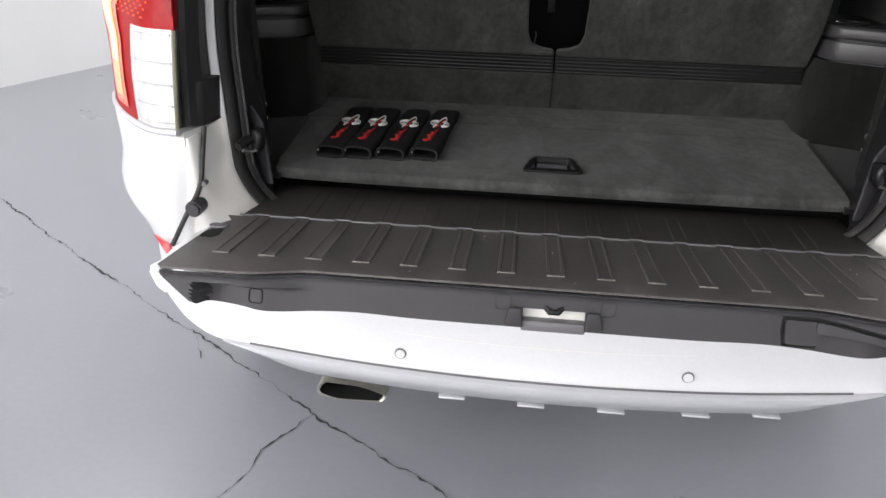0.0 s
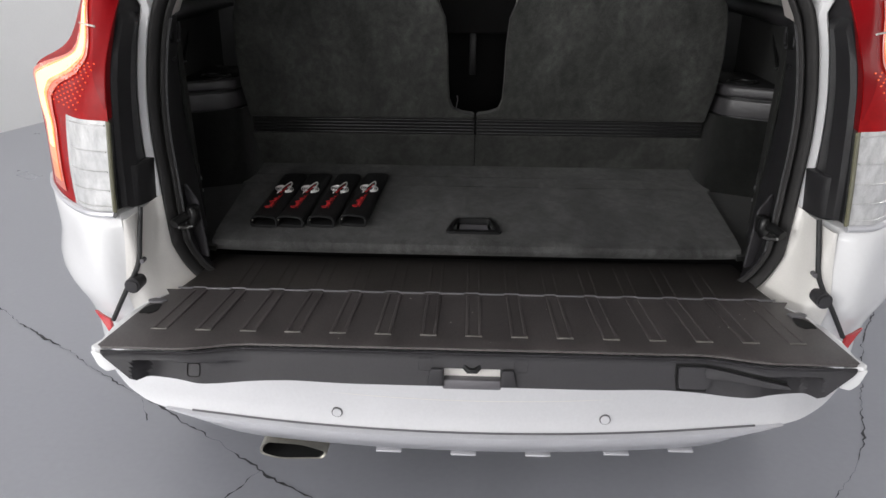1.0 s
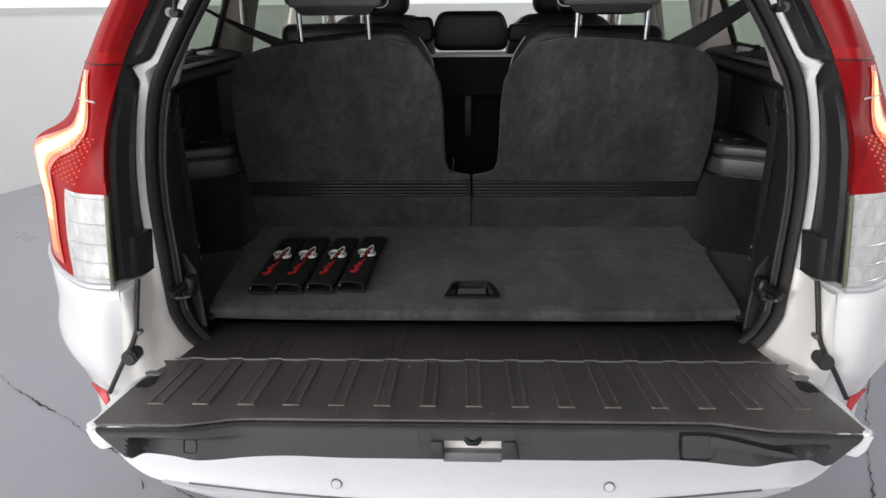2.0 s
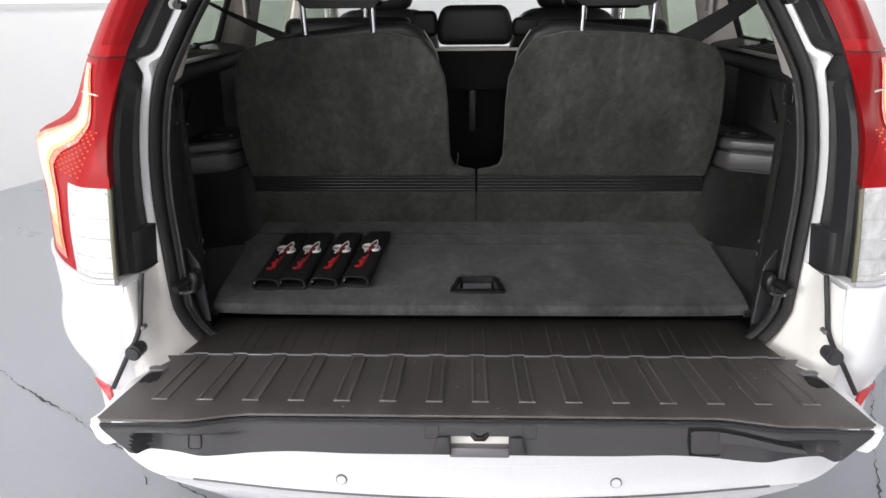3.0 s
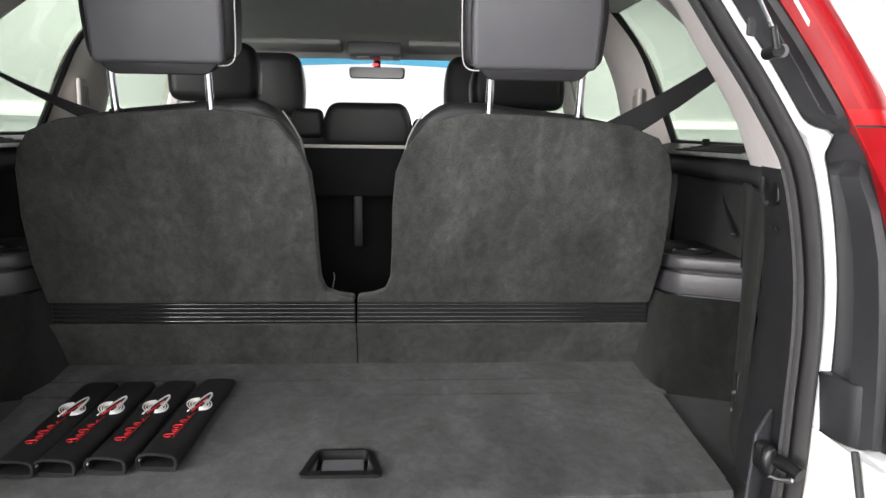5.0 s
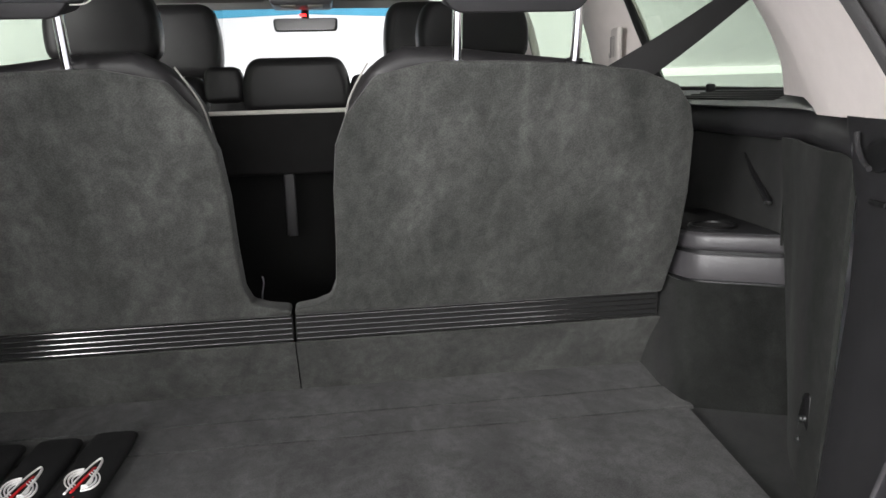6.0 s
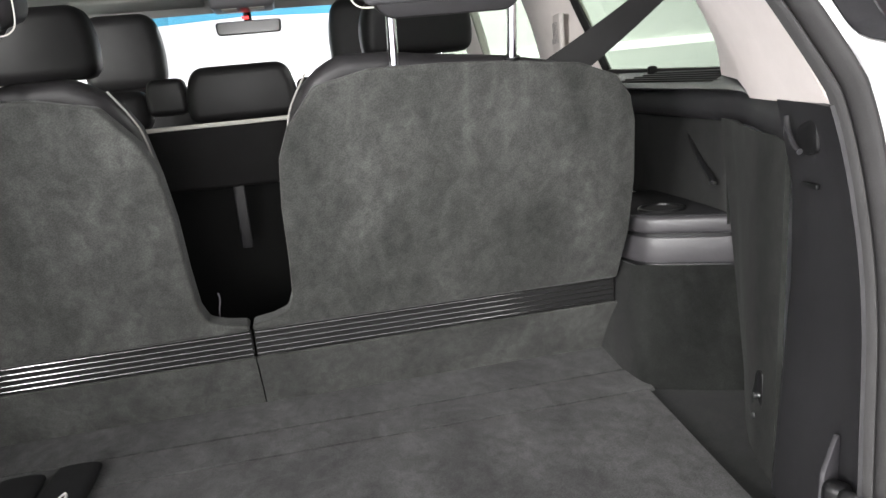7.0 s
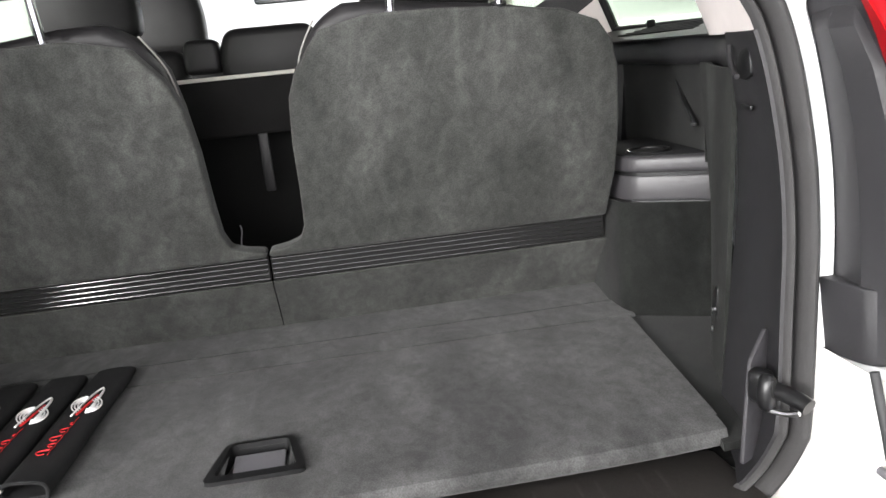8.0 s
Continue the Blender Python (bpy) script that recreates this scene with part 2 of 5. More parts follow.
def merge(bm, other):
    me = bpy.data.meshes.new("joined")
    other.to_mesh(me)
    other.free()
    bm.from_mesh(me)
    bpy.data.meshes.remove(me)
    return bm


def box(sx, sy, sz, m=None, bevel=0.004, seg=2, bm=None):
    """A box on its base's centre with rounded edges."""
    return slab([(-sx / 2, -sy / 2), (sx / 2, -sy / 2), (sx / 2, sy / 2), (-sx / 2, sy / 2)], sz, m, bevel, seg, bm)


def smooth_line(pts, steps=6):
    """A soft curve through points."""
    pts = [Vector(p) for p in pts]
    out = []
    for i in range(len(pts) - 1):
        p0, p1, p2, p3 = pts[max(i - 1, 0)], pts[i], pts[i + 1], pts[min(i + 2, len(pts) - 1)]
        for k in range(steps):
            t = k / steps
            out.append(0.5 * (2 * p1 + (p2 - p0) * t + (2 * p0 - 5 * p1 + 4 * p2 - p3) * t * t + (3 * p1 - p0 - 3 * p2 + p3) * t ** 3))
    out.append(pts[-1])
    return out


def tube(pts, radius, n=10, bm=None, flat=1.0):
    """A round bar along points; flat squeezes it."""
    pts = [Vector(p) for p in pts]
    rows = []
    side = None
    for i, p in enumerate(pts):
        d = (pts[min(i + 1, len(pts) - 1)] - pts[max(i - 1, 0)]).normalized()
        if side is None:
            side = d.orthogonal().normalized()
        side = (side - d * side.dot(d)).normalized()
        up = d.cross(side)
        rows.append([p + side * (radius * math.cos(a)) + up * (radius * flat * math.sin(a)) for a in [2 * math.pi * k / n for k in range(n)]])
    own = grid(rows, loop=True)
    own.verts.ensure_lookup_table()
    own.faces.new([own.verts[k] for k in range(n)])
    own.faces.new([own.verts[len(rows) * n - 1 - k] for k in range(n)])
    return merge(bm, own) if bm else own


def rounded(pts, r=0.02, n=4):
    """The corners of a flat outline, rounded."""
    out = []
    for i, p in enumerate(pts):
        p, a, b = Vector(p), Vector(pts[i - 1]), Vector(pts[(i + 1) % len(pts)])
        rr = min(r, (a - p).length * 0.45, (b - p).length * 0.45)
        s, e = p + (a - p).normalized() * rr, p + (b - p).normalized() * rr
        for k in range(n + 1):
            t = k / n
            out.append(tuple((1 - t) ** 2 * s + 2 * t * (1 - t) * p + t * t * e))
    return out


def empty(name, parent=None, at=(0, 0, 0)):
    ob = new(name)
    ob.location = at
    ob.empty_display_size = 0.1
    if parent:
        ob.parent = parent
    return ob


FACE_BACK = Matrix(((1, 0, 0, 0), (0, 0, 1, 0), (0, 1, 0, 0), (0, 0, 0, 1)))  # outline x, z; thickness towards +y


def ease(t):
    t = min(1.0, max(0.0, t))
    return t * t * (3 - 2 * t)


# ---- the garage ----
bm = bmesh.new()
me_rows = [[(-60 + 120 * i / 24, -60 + 120 * j / 24, 0) for i in range(25)] for j in range(25)]
floor = tagged(part("floor", grid(me_rows), EPOXY), "pale grey coated concrete garage floor with dark cracks", "floor", kind="structure")


def room_wall(name, x0, y0, x1, y1):
    a, b = Vector((x0, y0, 0)), Vector((x1, y1, 0))
    d = b - a
    bm = box(d.length + 0.2, 0.2, 3.6, Matrix.Translation((a + b) / 2) @ Matrix.Rotation(math.atan2(d.y, d.x), 4, "Z"), 0.0)
    bm.transform(ROOM)
    return tagged(part(name, bm, WALL), "plain white painted garage wall", "wall", kind="structure")


room_wall("wall_west", -4.81, -6.0, -4.81, 11.0)
room_wall("wall_north", -4.8, 11.0, 6.2, 11.0)
room_wall("wall_east", 6.2, -6.0, 6.2, 11.0)
room_wall("wall_south", -4.8, -6.0, 6.2, -6.0)
bm = box(11.4, 17.4, 0.15, ROOM @ pose(0.65, 2.5, 3.4), 0.0)
tagged(part("ceiling", bm, CEILING), "white painted garage ceiling", "ceiling", kind="structure")

# pale strips along the walls; their glow is added, no lamp is known there
TRUNK = material("glow_added_strip", (0.90, 0.90, 0.90), 0.4, emit=(1.0, 0.99, 0.97), glow=1.2)
for x, y, turn, length in ((-4.69, 2.5, 90, 16.8), (0.7, 10.87, 0, 10.6), (6.08, 2.5, 90, 16.8)):
    bm = box(length, 0.05, 0.11, ROOM @ pose(x, y, 1.38, 0, 0, turn), 0.006)
    tagged(part("wall_light_strip", bm, TRUNK), "white strip along the garage wall, with added glow", "light strip", kind="structure")

# ---- the car ----
car = tagged(empty("car"), "white estate car, tailgate open, on the grey garage floor", "car")

# The rear opening lies in a plane that leans forward going up.


def lean(z):
    return -0.06 + 0.12 * (z - 0.8) + 0.30 * max(0.0, z - 1.25) + 0.45 * max(0.0, 0.83 - z)


EDGE = [(0.516, 0.752), (0.530, 0.768), (0.542, 0.790), (0.550, 0.815), (0.556, 0.846), (0.5615, 0.890), (0.5665, 0.940), (0.576, 1.04), (0.575, 1.13), (0.560, 1.23), (0.525, 1.32), (0.485, 1.40), (0.445, 1.48), (0.39, 1.58), (0.32, 1.65), (0.20, 1.685), (0.0, 1.69)]
EDGE = [(p.x, p.y) for p in smooth_line([(x, z, 0) for x, z in EDGE], 14)]


def edge_normals():
    out = []
    for i in range(len(EDGE)):
        a, b = Vector(EDGE[max(i - 1, 0)]), Vector(EDGE[min(i + 1, len(EDGE) - 1)])
        d = (b - a).normalized()
        out.append((d.y, -d.x))
    return out


NORMALS = edge_normals()


def along_edge(s, profile, lo=0.0, hi=9.0, wide=None):
    """A strip that follows the opening's edge: profile rows of outward offset and depth towards the rear."""
    rows = []
    for (x, z), (nx, nz) in zip(EDGE, NORMALS):
        if lo <= z <= hi:
            k = wide(z) if wide else 1.0
            rows.append([(s * (x + nx * o * k), lean(z) - d, z + nz * o * k) for o, d in profile])
    return rows


def bulge(a, b, depth, base, n=8):
    return [(a + (b - a) * k / n, base + depth * math.sin(math.pi * k / n)) for k in range(n + 1)]


def notch(z):
    return 0.93 + 0.38 * math.exp(-((z - 1.258) / 0.0105) ** 2) - 0.12 * ease((z - 1.262) / 0.03)


for s in (1, -1):
    # weather seal: thin inner lip and a wide soft bulb
    bm = grid(along_edge(s, bulge(-0.006, 0.006, 0.011, 0.0, 6) + [(0.0075, -0.010), (0.0095, -0.010)] + bulge(0.010, 0.031, 0.016, 0.002, 9)))
    part("weather_seal", bm, SEAL, car, "dark grey rubber weather seal round the open tailgate")
    bm = grid(along_edge(s, [(0.026, -0.02), (0.030, 0.0), (0.034, 0.006), (0.048, 0.007), (0.053, 0.002), (0.054, -0.03)], 0.915, 9, notch))
    part("door_flange", bm, WHITE, car, "white painted flange of the rear opening")


def lamp_edge(z):
    """The lamp's inner rear edge at a height."""
    for a, c in zip(LAMP, LAMP[1:]):
        if a[0] <= z <= c[0]:
            t = (z - a[0]) / (c[0] - a[0])
            return Vector(a[2]).lerp(Vector(c[2]), t)
    return Vector((LAMP[0][2] if z < LAMP[0][0] else LAMP[-1][2]))


LAMP = [  # level, then inner front, inner rear, three points across the face, outer edge
    (0.915, (0.648, -0.090), (0.640, -0.150), (0.694, -0.138), (0.768, -0.070), (0.836, 0.018), (0.882, 0.100)),
    (0.990, (0.644, -0.090), (0.632, -0.157), (0.694, -0.140), (0.768, -0.068), (0.834, 0.018), (0.880, 0.100)),
    (1.080, (0.640, -0.085), (0.624, -0.158), (0.688, -0.138), (0.760, -0.062), (0.832, 0.022), (0.884, 0.100)),
    (1.140, (0.638, -0.075), (0.622, -0.150), (0.674, -0.130), (0.738, -0.058), (0.806, 0.014), (0.864, 0.080)),
    (1.195, (0.632, -0.068), (0.619, -0.128), (0.652, -0.112), (0.690, -0.066), (0.725, -0.025), (0.756, 0.012)),
    (1.290, (0.622, -0.020), (0.615, -0.050), (0.640, -0.068), (0.668, -0.050), (0.694, -0.015), (0.716, 0.025)),
    (1.400, (0.582, 0.035), (0.572, 0.005), (0.602, -0.020), (0.628, -0.006), (0.652, 0.030), (0.672, 0.070)),
    (1.560, (0.500, 0.105), (0.490, 0.075), (0.520, 0.048), (0.546, 0.064), (0.570, 0.100), (0.590, 0.140)),
    (1.690, (0.420, 0.160), (0.410, 0.130), (0.440, 0.105), (0.466, 0.120), (0.490, 0.155), (0.510, 0.195)),
]

def gutter_line(lo, hi, step=0.006):
    """Levels of the gutter: height, edge at the flange, edge at the lamp and the direction that faces out."""
    out = []
    n = int((hi - lo) / step)
    for k in range(n + 1):
        z = lo + (hi - lo) * k / n
        i = max(j for j in range(len(EDGE) - 1) if EDGE[j][1] <= z)
        t = (z - EDGE[i][1]) / (EDGE[i + 1][1] - EDGE[i][1])
        x = EDGE[i][0] + (EDGE[i + 1][0] - EDGE[i][0]) * t
        nx = NORMALS[i][0] + (NORMALS[i + 1][0] - NORMALS[i][0]) * t
        nz = NORMALS[i][1] + (NORMALS[i + 1][1] - NORMALS[i][1]) * t
        zz = z + nz * 0.054 * notch(z)
        f = Vector((x + nx * 0.054 * notch(z), lean(z)))
        e = lamp_edge(zz) + Vector((0.004, 0.006))
        out.append((zz, f, e, Vector(((e - f).y, -(e - f).x)).normalized()))
    return out


def gutter_band(s, lo, hi, profile, rise):
    """A raised band on the gutter: shares of its width and heights; rise(share, level) from 0 to 1 shapes the ends."""
    rows = []
    for zz, f, e, n in gutter_line(lo, hi):
        row = []
        for q, h in profile:
            p = f.lerp(e, q) + n * (-0.005 + (h + 0.005) * min(1.0, max(0.0, rise(q, zz))))
            row.append((s * p.x, p.y, zz))
        rows.append(row)
    return grid(rows)


for s in (1, -1):
    # black gutter moulding between flange and lamp: a low base sheet and two raised lengths with cut ends
    rows = []
    for zz, f, e, n in gutter_line(0.918, 1.660, 0.010):
        rows.append([(s * p.x, p.y, zz) for p in (f + Vector((0.0, 0.030)), f + Vector((0.001, 0.002)), f.lerp(e, 0.08) - n * 0.003, f.lerp(e, 0.5) - n * 0.004, f.lerp(e, 0.94) - n * 0.003, e, e + Vector((0.014, 0.006)))])
    moulding = part("gutter_moulding", solid(rows, 0.003), PLASTIC, car, "black plastic gutter moulding")
    low_band = [(0.0, -0.005), (0.03, 0.002), (0.06, 0.004), (0.38, 0.009), (0.41, 0.0125), (0.44, 0.0130), (0.72, 0.005), (0.74, 0.003), (0.78, -0.005)]
    part("moulding_rib", gutter_band(s, 0.919, 1.256, low_band, lambda q, z: (1.250 - z) / 0.016), PLASTIC, moulding, "", 20)
    high_band = [(0.0, -0.005), (0.03, 0.001), (0.05, 0.003), (0.55, 0.0125), (0.58, 0.0135), (0.61, 0.0125), (0.76, -0.005)]
    part("moulding_rib", gutter_band(s, 1.256, 1.658, high_band, lambda q, z: (z - 1.272 - 0.040 * q) / 0.012), PLASTIC, moulding, "", 20)
    zz, f, e, n = gutter_line(1.264, 1.274)[0]
    part("moulding_joint", tube([(s * p.x, p.y, z) for p, z in ((f.lerp(e, 0.10) - n * 0.003, zz - 0.004), (f.lerp(e, 0.55) - n * 0.0035, zz + 0.006), (e - n * 0.001, zz + 0.016))], 0.0010, 6), VOID, moulding)
    block = rounded([(s * 0.600, -0.018), (s * 0.603, -0.050), (s * 0.615, -0.098), (s * 0.628, -0.110), (s * 0.650, -0.10), (s * 0.650, -0.015)], 0.010, 3)
    part("gutter_block", slab(block, 0.078, pose(0, 0, 0.910), 0.006, 3), PLASTIC, car)


# Outer skin of a rear quarter, level by level: (x, y) from the jamb outward and forward.
LEVELS = [
    (0.600, [(0.600, -0.04), (0.640, -0.085), (0.690, -0.085), (0.745, -0.030), (0.790, 0.06), (0.825, 0.17), (0.860, 0.36), (0.900, 0.80)]),
    (0.690, [(0.600, -0.05), (0.642, -0.110), (0.690, -0.114), (0.758, -0.062), (0.818, 0.03), (0.860, 0.14), (0.880, 0.36), (0.920, 0.80)]),
    (0.750, [(0.596, -0.06), (0.640, -0.136), (0.690, -0.142), (0.768, -0.086), (0.843, 0.01), (0.890, 0.12), (0.922, 0.36), (0.940, 0.80)]),
    (0.830, [(0.600, -0.06), (0.630, -0.146), (0.684, -0.160), (0.760, -0.086), (0.828, 0.00), (0.870, 0.11), (0.914, 0.36), (0.942, 0.80)]),
    (0.900, [(0.612, -0.06), (0.632, -0.148), (0.684, -0.148), (0.762, -0.078), (0.834, 0.01), (0.882, 0.11), (0.924, 0.36), (0.945, 0.80)]),
    (0.925, [(0.640, -0.05), (0.650, -0.110), (0.684, -0.110), (0.746, -0.052), (0.814, 0.03), (0.874, 0.13), (0.920, 0.36), (0.942, 0.80)]),
    (1.080, [(0.650, -0.04), (0.652, -0.100), (0.676, -0.100), (0.730, -0.045), (0.796, 0.04), (0.852, 0.14), (0.905, 0.36), (0.930, 0.80)]),
    (1.150, [(0.655, -0.01), (0.660, -0.060), (0.672, -0.065), (0.712, -0.035), (0.765, 0.04), (0.820, 0.14), (0.885, 0.36), (0.918, 0.80)]),
    (1.195, [(0.660, 0.01), (0.664, -0.030), (0.674, -0.035), (0.690, -0.015), (0.710, 0.02), (0.740, 0.06), (0.845, 0.36), (0.905, 0.80)]),
    (1.260, [(0.650, 0.04), (0.654, 0.01), (0.660, 0.00), (0.668, 0.005), (0.675, 0.01), (0.700, 0.05), (0.810, 0.36), (0.890, 0.80)]),
]


def quarter(s):
    rows = []
    for z, pts in LEVELS:
        line = smooth_line([(x, y, z) for x, y in pts[1:]], 5)
        rows.append([(s * pts[0][0], pts[0][1], z)] + [(s * p.x, p.y, p.z) for p in line])
    fine = []
    for i in range(len(rows[0])):
        fine.append(smooth_line([r[i] for r in rows], 4))
    bm = grid([list(r) for r in zip(*fine)])
    part("quarter_panel", bm, WHITE, car, "white painted rear quarter panel")
    # the side of the body, forward to the bonnet
    side = [[(s * 0.930, 0.78, 0.30), (s * 0.938, 0.78, 0.64), (s * 0.945, 0.78, 0.85), (s * 0.935, 0.78, 1.02), (s * 0.905, 0.78, 1.22)],
            [(s * 0.935, 2.0, 0.30), (s * 0.942, 2.0, 0.64), (s * 0.950, 2.0, 0.85), (s * 0.940, 2.0, 1.02), (s * 0.910, 2.0, 1.19)],
            [(s * 0.930, 3.2, 0.30), (s * 0.938, 3.2, 0.64), (s * 0.945, 3.2, 0.85), (s * 0.920, 3.2, 1.02), (s * 0.880, 3.2, 1.12)],
            [(s * 0.86, 4.3, 0.32), (s * 0.87, 4.3, 0.60), (s * 0.87, 4.3, 0.80), (s * 0.83, 4.3, 0.92), (s * 0.78, 4.3, 0.97)]]
    part("body_side", solid(side, 0.004), WHITE, car, "white painted body side")
    # bare jamb between the seal and the panel's edge
    jamb = [[(s * 0.540, 0.000, 0.735), (s * 0.572, -0.050, 0.722), (s * 0.590, -0.095, 0.700), (s * 0.605, -0.115, 0.690), (s * 0.640, -0.120, 0.688)],
            [(s * 0.556, -0.026, 0.786), (s * 0.578, -0.060, 0.778), (s * 0.595, -0.095, 0.766), (s * 0.612, -0.135, 0.760), (s * 0.642, -0.143, 0.760)],
            [(s * 0.572, -0.040, 0.852), (s * 0.586, -0.062, 0.850), (s * 0.600, -0.085, 0.848), (s * 0.614, -0.142, 0.840), (s * 0.632, -0.149, 0.840)],
            [(s * 0.586, -0.042, 0.924), (s * 0.596, -0.056, 0.918), (s * 0.606, -0.072, 0.912), (s * 0.616, -0.148, 0.906), (s * 0.624, -0.158, 0.904)]]
    fine = [smooth_line(r, 4) for r in jamb]
    part("jamb_panel", solid([list(c) for c in zip(*[smooth_line(list(c), 4) for c in zip(*fine)])], 0.002), JAMB, car, "off-white painted jamb below the seal")
    # gap rubber down the panel's edge, with a round stop buffer on it
    cord = smooth_line([(s * 0.603, -0.128, 0.918), (s * 0.606, -0.142, 0.865), (s * 0.612, -0.152, 0.815), (s * 0.644, -0.154, 0.757), (s * 0.676, -0.150, 0.700)], 6)
    part("gap_rubber", tube(cord, 0.0045), RUBBER, car, "black rubber strip in the panel gap")
    bm = tube([(s * 0.620, -0.140, 0.780), (s * 0.620, -0.166, 0.780), (s * 0.620, -0.170, 0.780)], 0.0145, 18)
    tube([(s * 0.620, -0.166, 0.780), (s * 0.620, -0.174, 0.780)], 0.011, 18, bm)
    part("stop_buffer", bm, TRIM, car, "round black rubber stop buffer")
    bm = tube([(s * 0.604, -0.140, 0.822), (s * 0.604, -0.154, 0.822)], 0.0045, 12)
    part("jamb_screw", bm, GLOSS_TRIM, car)


quarter(1)
quarter(-1)


# ---- tail lamps ----
def lamp_rows(s, lo, hi, first=1, last=6, out=0.0):
    """The lamp's outer face between two levels; from its inner rear edge outward."""
    cols = []
    for i in range(first, last + 1):
        cols.append(smooth_line([(a[i][0], a[i][1], a[0]) for a in LAMP], 10))
    rows = []
    for lev in zip(*cols):
        if lo <= lev[0].z <= hi:
            line = smooth_line(lev, 6)
            rows.append([(s * (p.x + out * 0.6), p.y - out * 0.8, p.z) for p in line])
    return rows


def lamp_band(face, centre, width):
    """A band on the lamp's face: centre and half width, as shares of the face, by height."""
    band = []
    for r in face:
        z = r[0][2]
        line = []
        for q in (-1, -0.5, 0, 0.5, 1):
            f = max(0.0, min(1.0, centre(z) + q * width(z))) * (len(r) - 1)
            j = min(int(f), len(r) - 2)
            line.append(Vector(r[j]).lerp(Vector(r[j + 1]), f - j))
        band.append(line)
    return grid(band)


GUIDE_PATH = ((0.93, 0.55, 0.06), (1.05, 0.60, 0.07), (1.10, 0.76, 0.12), (1.125, 0.78, 0.19), (1.15, 0.61, 0.20), (1.18, 0.49, 0.14), (1.25, 0.60, 0.08), (1.30, 0.62, 0.05))


def guide_at(z, which):
    for a, b in zip(GUIDE_PATH, GUIDE_PATH[1:]):
        if z <= b[0]:
            t = max(0.0, (z - a[0]) / (b[0] - a[0]))
            return a[which] + (b[which] - a[which]) * t
    return GUIDE_PATH[-1][which]


def tail_lamp(s):
    lamp = empty("tail_lamp", car)
    lamp["label"] = "red tail lamp with a clear lower lens and glowing light guide"
    part("red_lens", grid(lamp_rows(s, 1.080, 1.2901, 2, 6)), RED_LENS, lamp)
    part("upper_red_lens", grid(lamp_rows(s, 1.2899, 1.69, 2, 6)), RED_LENS, lamp)
    part("lens_joint", tube(lamp_rows(s, 1.2899, 1.2901, 2, 6, 0.001)[0], 0.0014, 6), BLACK, lamp)
    part("lamp_side", grid(lamp_rows(s, 1.080, 1.69, 1, 2)), DARK_RED, lamp, "dark red inner side of the lamp")
    inner = lamp_rows(s, 1.095, 1.292, 2, 6, 0.002)
    part("dark_face", lamp_band(inner, lambda z: 0.19 * max(0.0, min(1.0, (z - 1.09) / 0.17)), lambda z: 0.19 * max(0.0, min(1.0, (z - 1.09) / 0.17))), DARK_RED, lamp, "dark red inner face")
    inner = lamp_rows(s, 1.306, 1.68, 2, 6, 0.002)
    part("dark_face", lamp_band(inner, lambda z: 0.20, lambda z: 0.20), DARK_RED, lamp)
    low = lamp_rows(s, 0.914, 1.0801, 2, 6)
    cut = 9
    part("clear_lens", grid([r[:cut + 1] for r in low]), CLEAR_LENS, lamp, "clear ribbed lens over a bright reflector")
    part("lower_red_lens", grid([r[cut:] for r in low]), RED_LENS, lamp)
    part("lamp_side", grid(lamp_rows(s, 0.914, 1.0801, 1, 2)), STEEL, lamp)
    # ribs moulded inside the clear lens
    for k in range(5):
        r = low[2 + int(k * (len(low) - 4) / 4)]
        part("lens_rib", tube([(x, y - 0.002, z) for x, y, z in r[1:cut]], 0.0016, 6), CLEAR_LENS, lamp)
    part("lens_edge", tube([r[0] for r in low], 0.0042, 8), OLIVE, lamp, "olive tinted lens edge")
    part("bottom_trim", tube([(p[0], p[1] - 0.002, p[2] - 0.005) for p in low[0]], 0.0065, 8), SILVER, lamp, "thin bright trim below the lamp")
    face = lamp_rows(s, 0.93, 1.280, 2, 6, 0.003)
    part("glow_fringe", lamp_band(face, lambda z: guide_at(z, 1), lambda z: guide_at(z, 2) * 1.25 + 0.02), GLOW, lamp, "orange glow round the light guide")
    face = lamp_rows(s, 0.945, 1.276, 2, 6, 0.0038)
    part("amber_glow", lamp_band(face, lambda z: guide_at(z, 1), lambda z: guide_at(z, 2) * 0.92), AMBER, lamp, "amber glow inside the fringe")
    face = lamp_rows(s, 1.00, 1.262, 2, 6, 0.0045)
    part("light_guide", lamp_band(face, lambda z: guide_at(z, 1), lambda z: guide_at(z, 2) * 0.58), GUIDE, lamp, "glowing warm light guide")
    # small glowing dots of the lit cluster
    bm = bmesh.new()
    for k, row in enumerate(lamp_rows(s, 1.090, 1.175, 2, 6, 0.0025)):
        for j in range(5):
            f = 0.20 + 0.075 * j + (0.037 if k % 2 else 0.0) + 1.2 * (1.13 - row[0][2])
            if 0.12 < f < 0.62:
                q = f * (len(row) - 1)
                p = Vector(row[int(q)]).lerp(Vector(row[int(q) + 1]), q - int(q))
                box(0.0034, 0.0026, 0.0030, Matrix.Translation(p), 0.0009, 1, bm)
    tagged(part("glow_dot", bm, GLOW, lamp), "glowing red dots", kind="stuff")
    r = lamp_rows(s, 1.225, 1.236, 2, 6, 0.004)[0]
    part("white_mark", tube([r[6], r[12], r[17]], 0.0018, 6), PIPING, lamp)
    return lamp


tail_lamp(1)
tail_lamp(-1)

# ---- rear bumper ----


def bumper_y(x):
    a = abs(x)
    return -0.207 + 0.028 * (min(a, 0.40) / 0.40) ** 2 + 0.16 * max(0.0, a - 0.40)


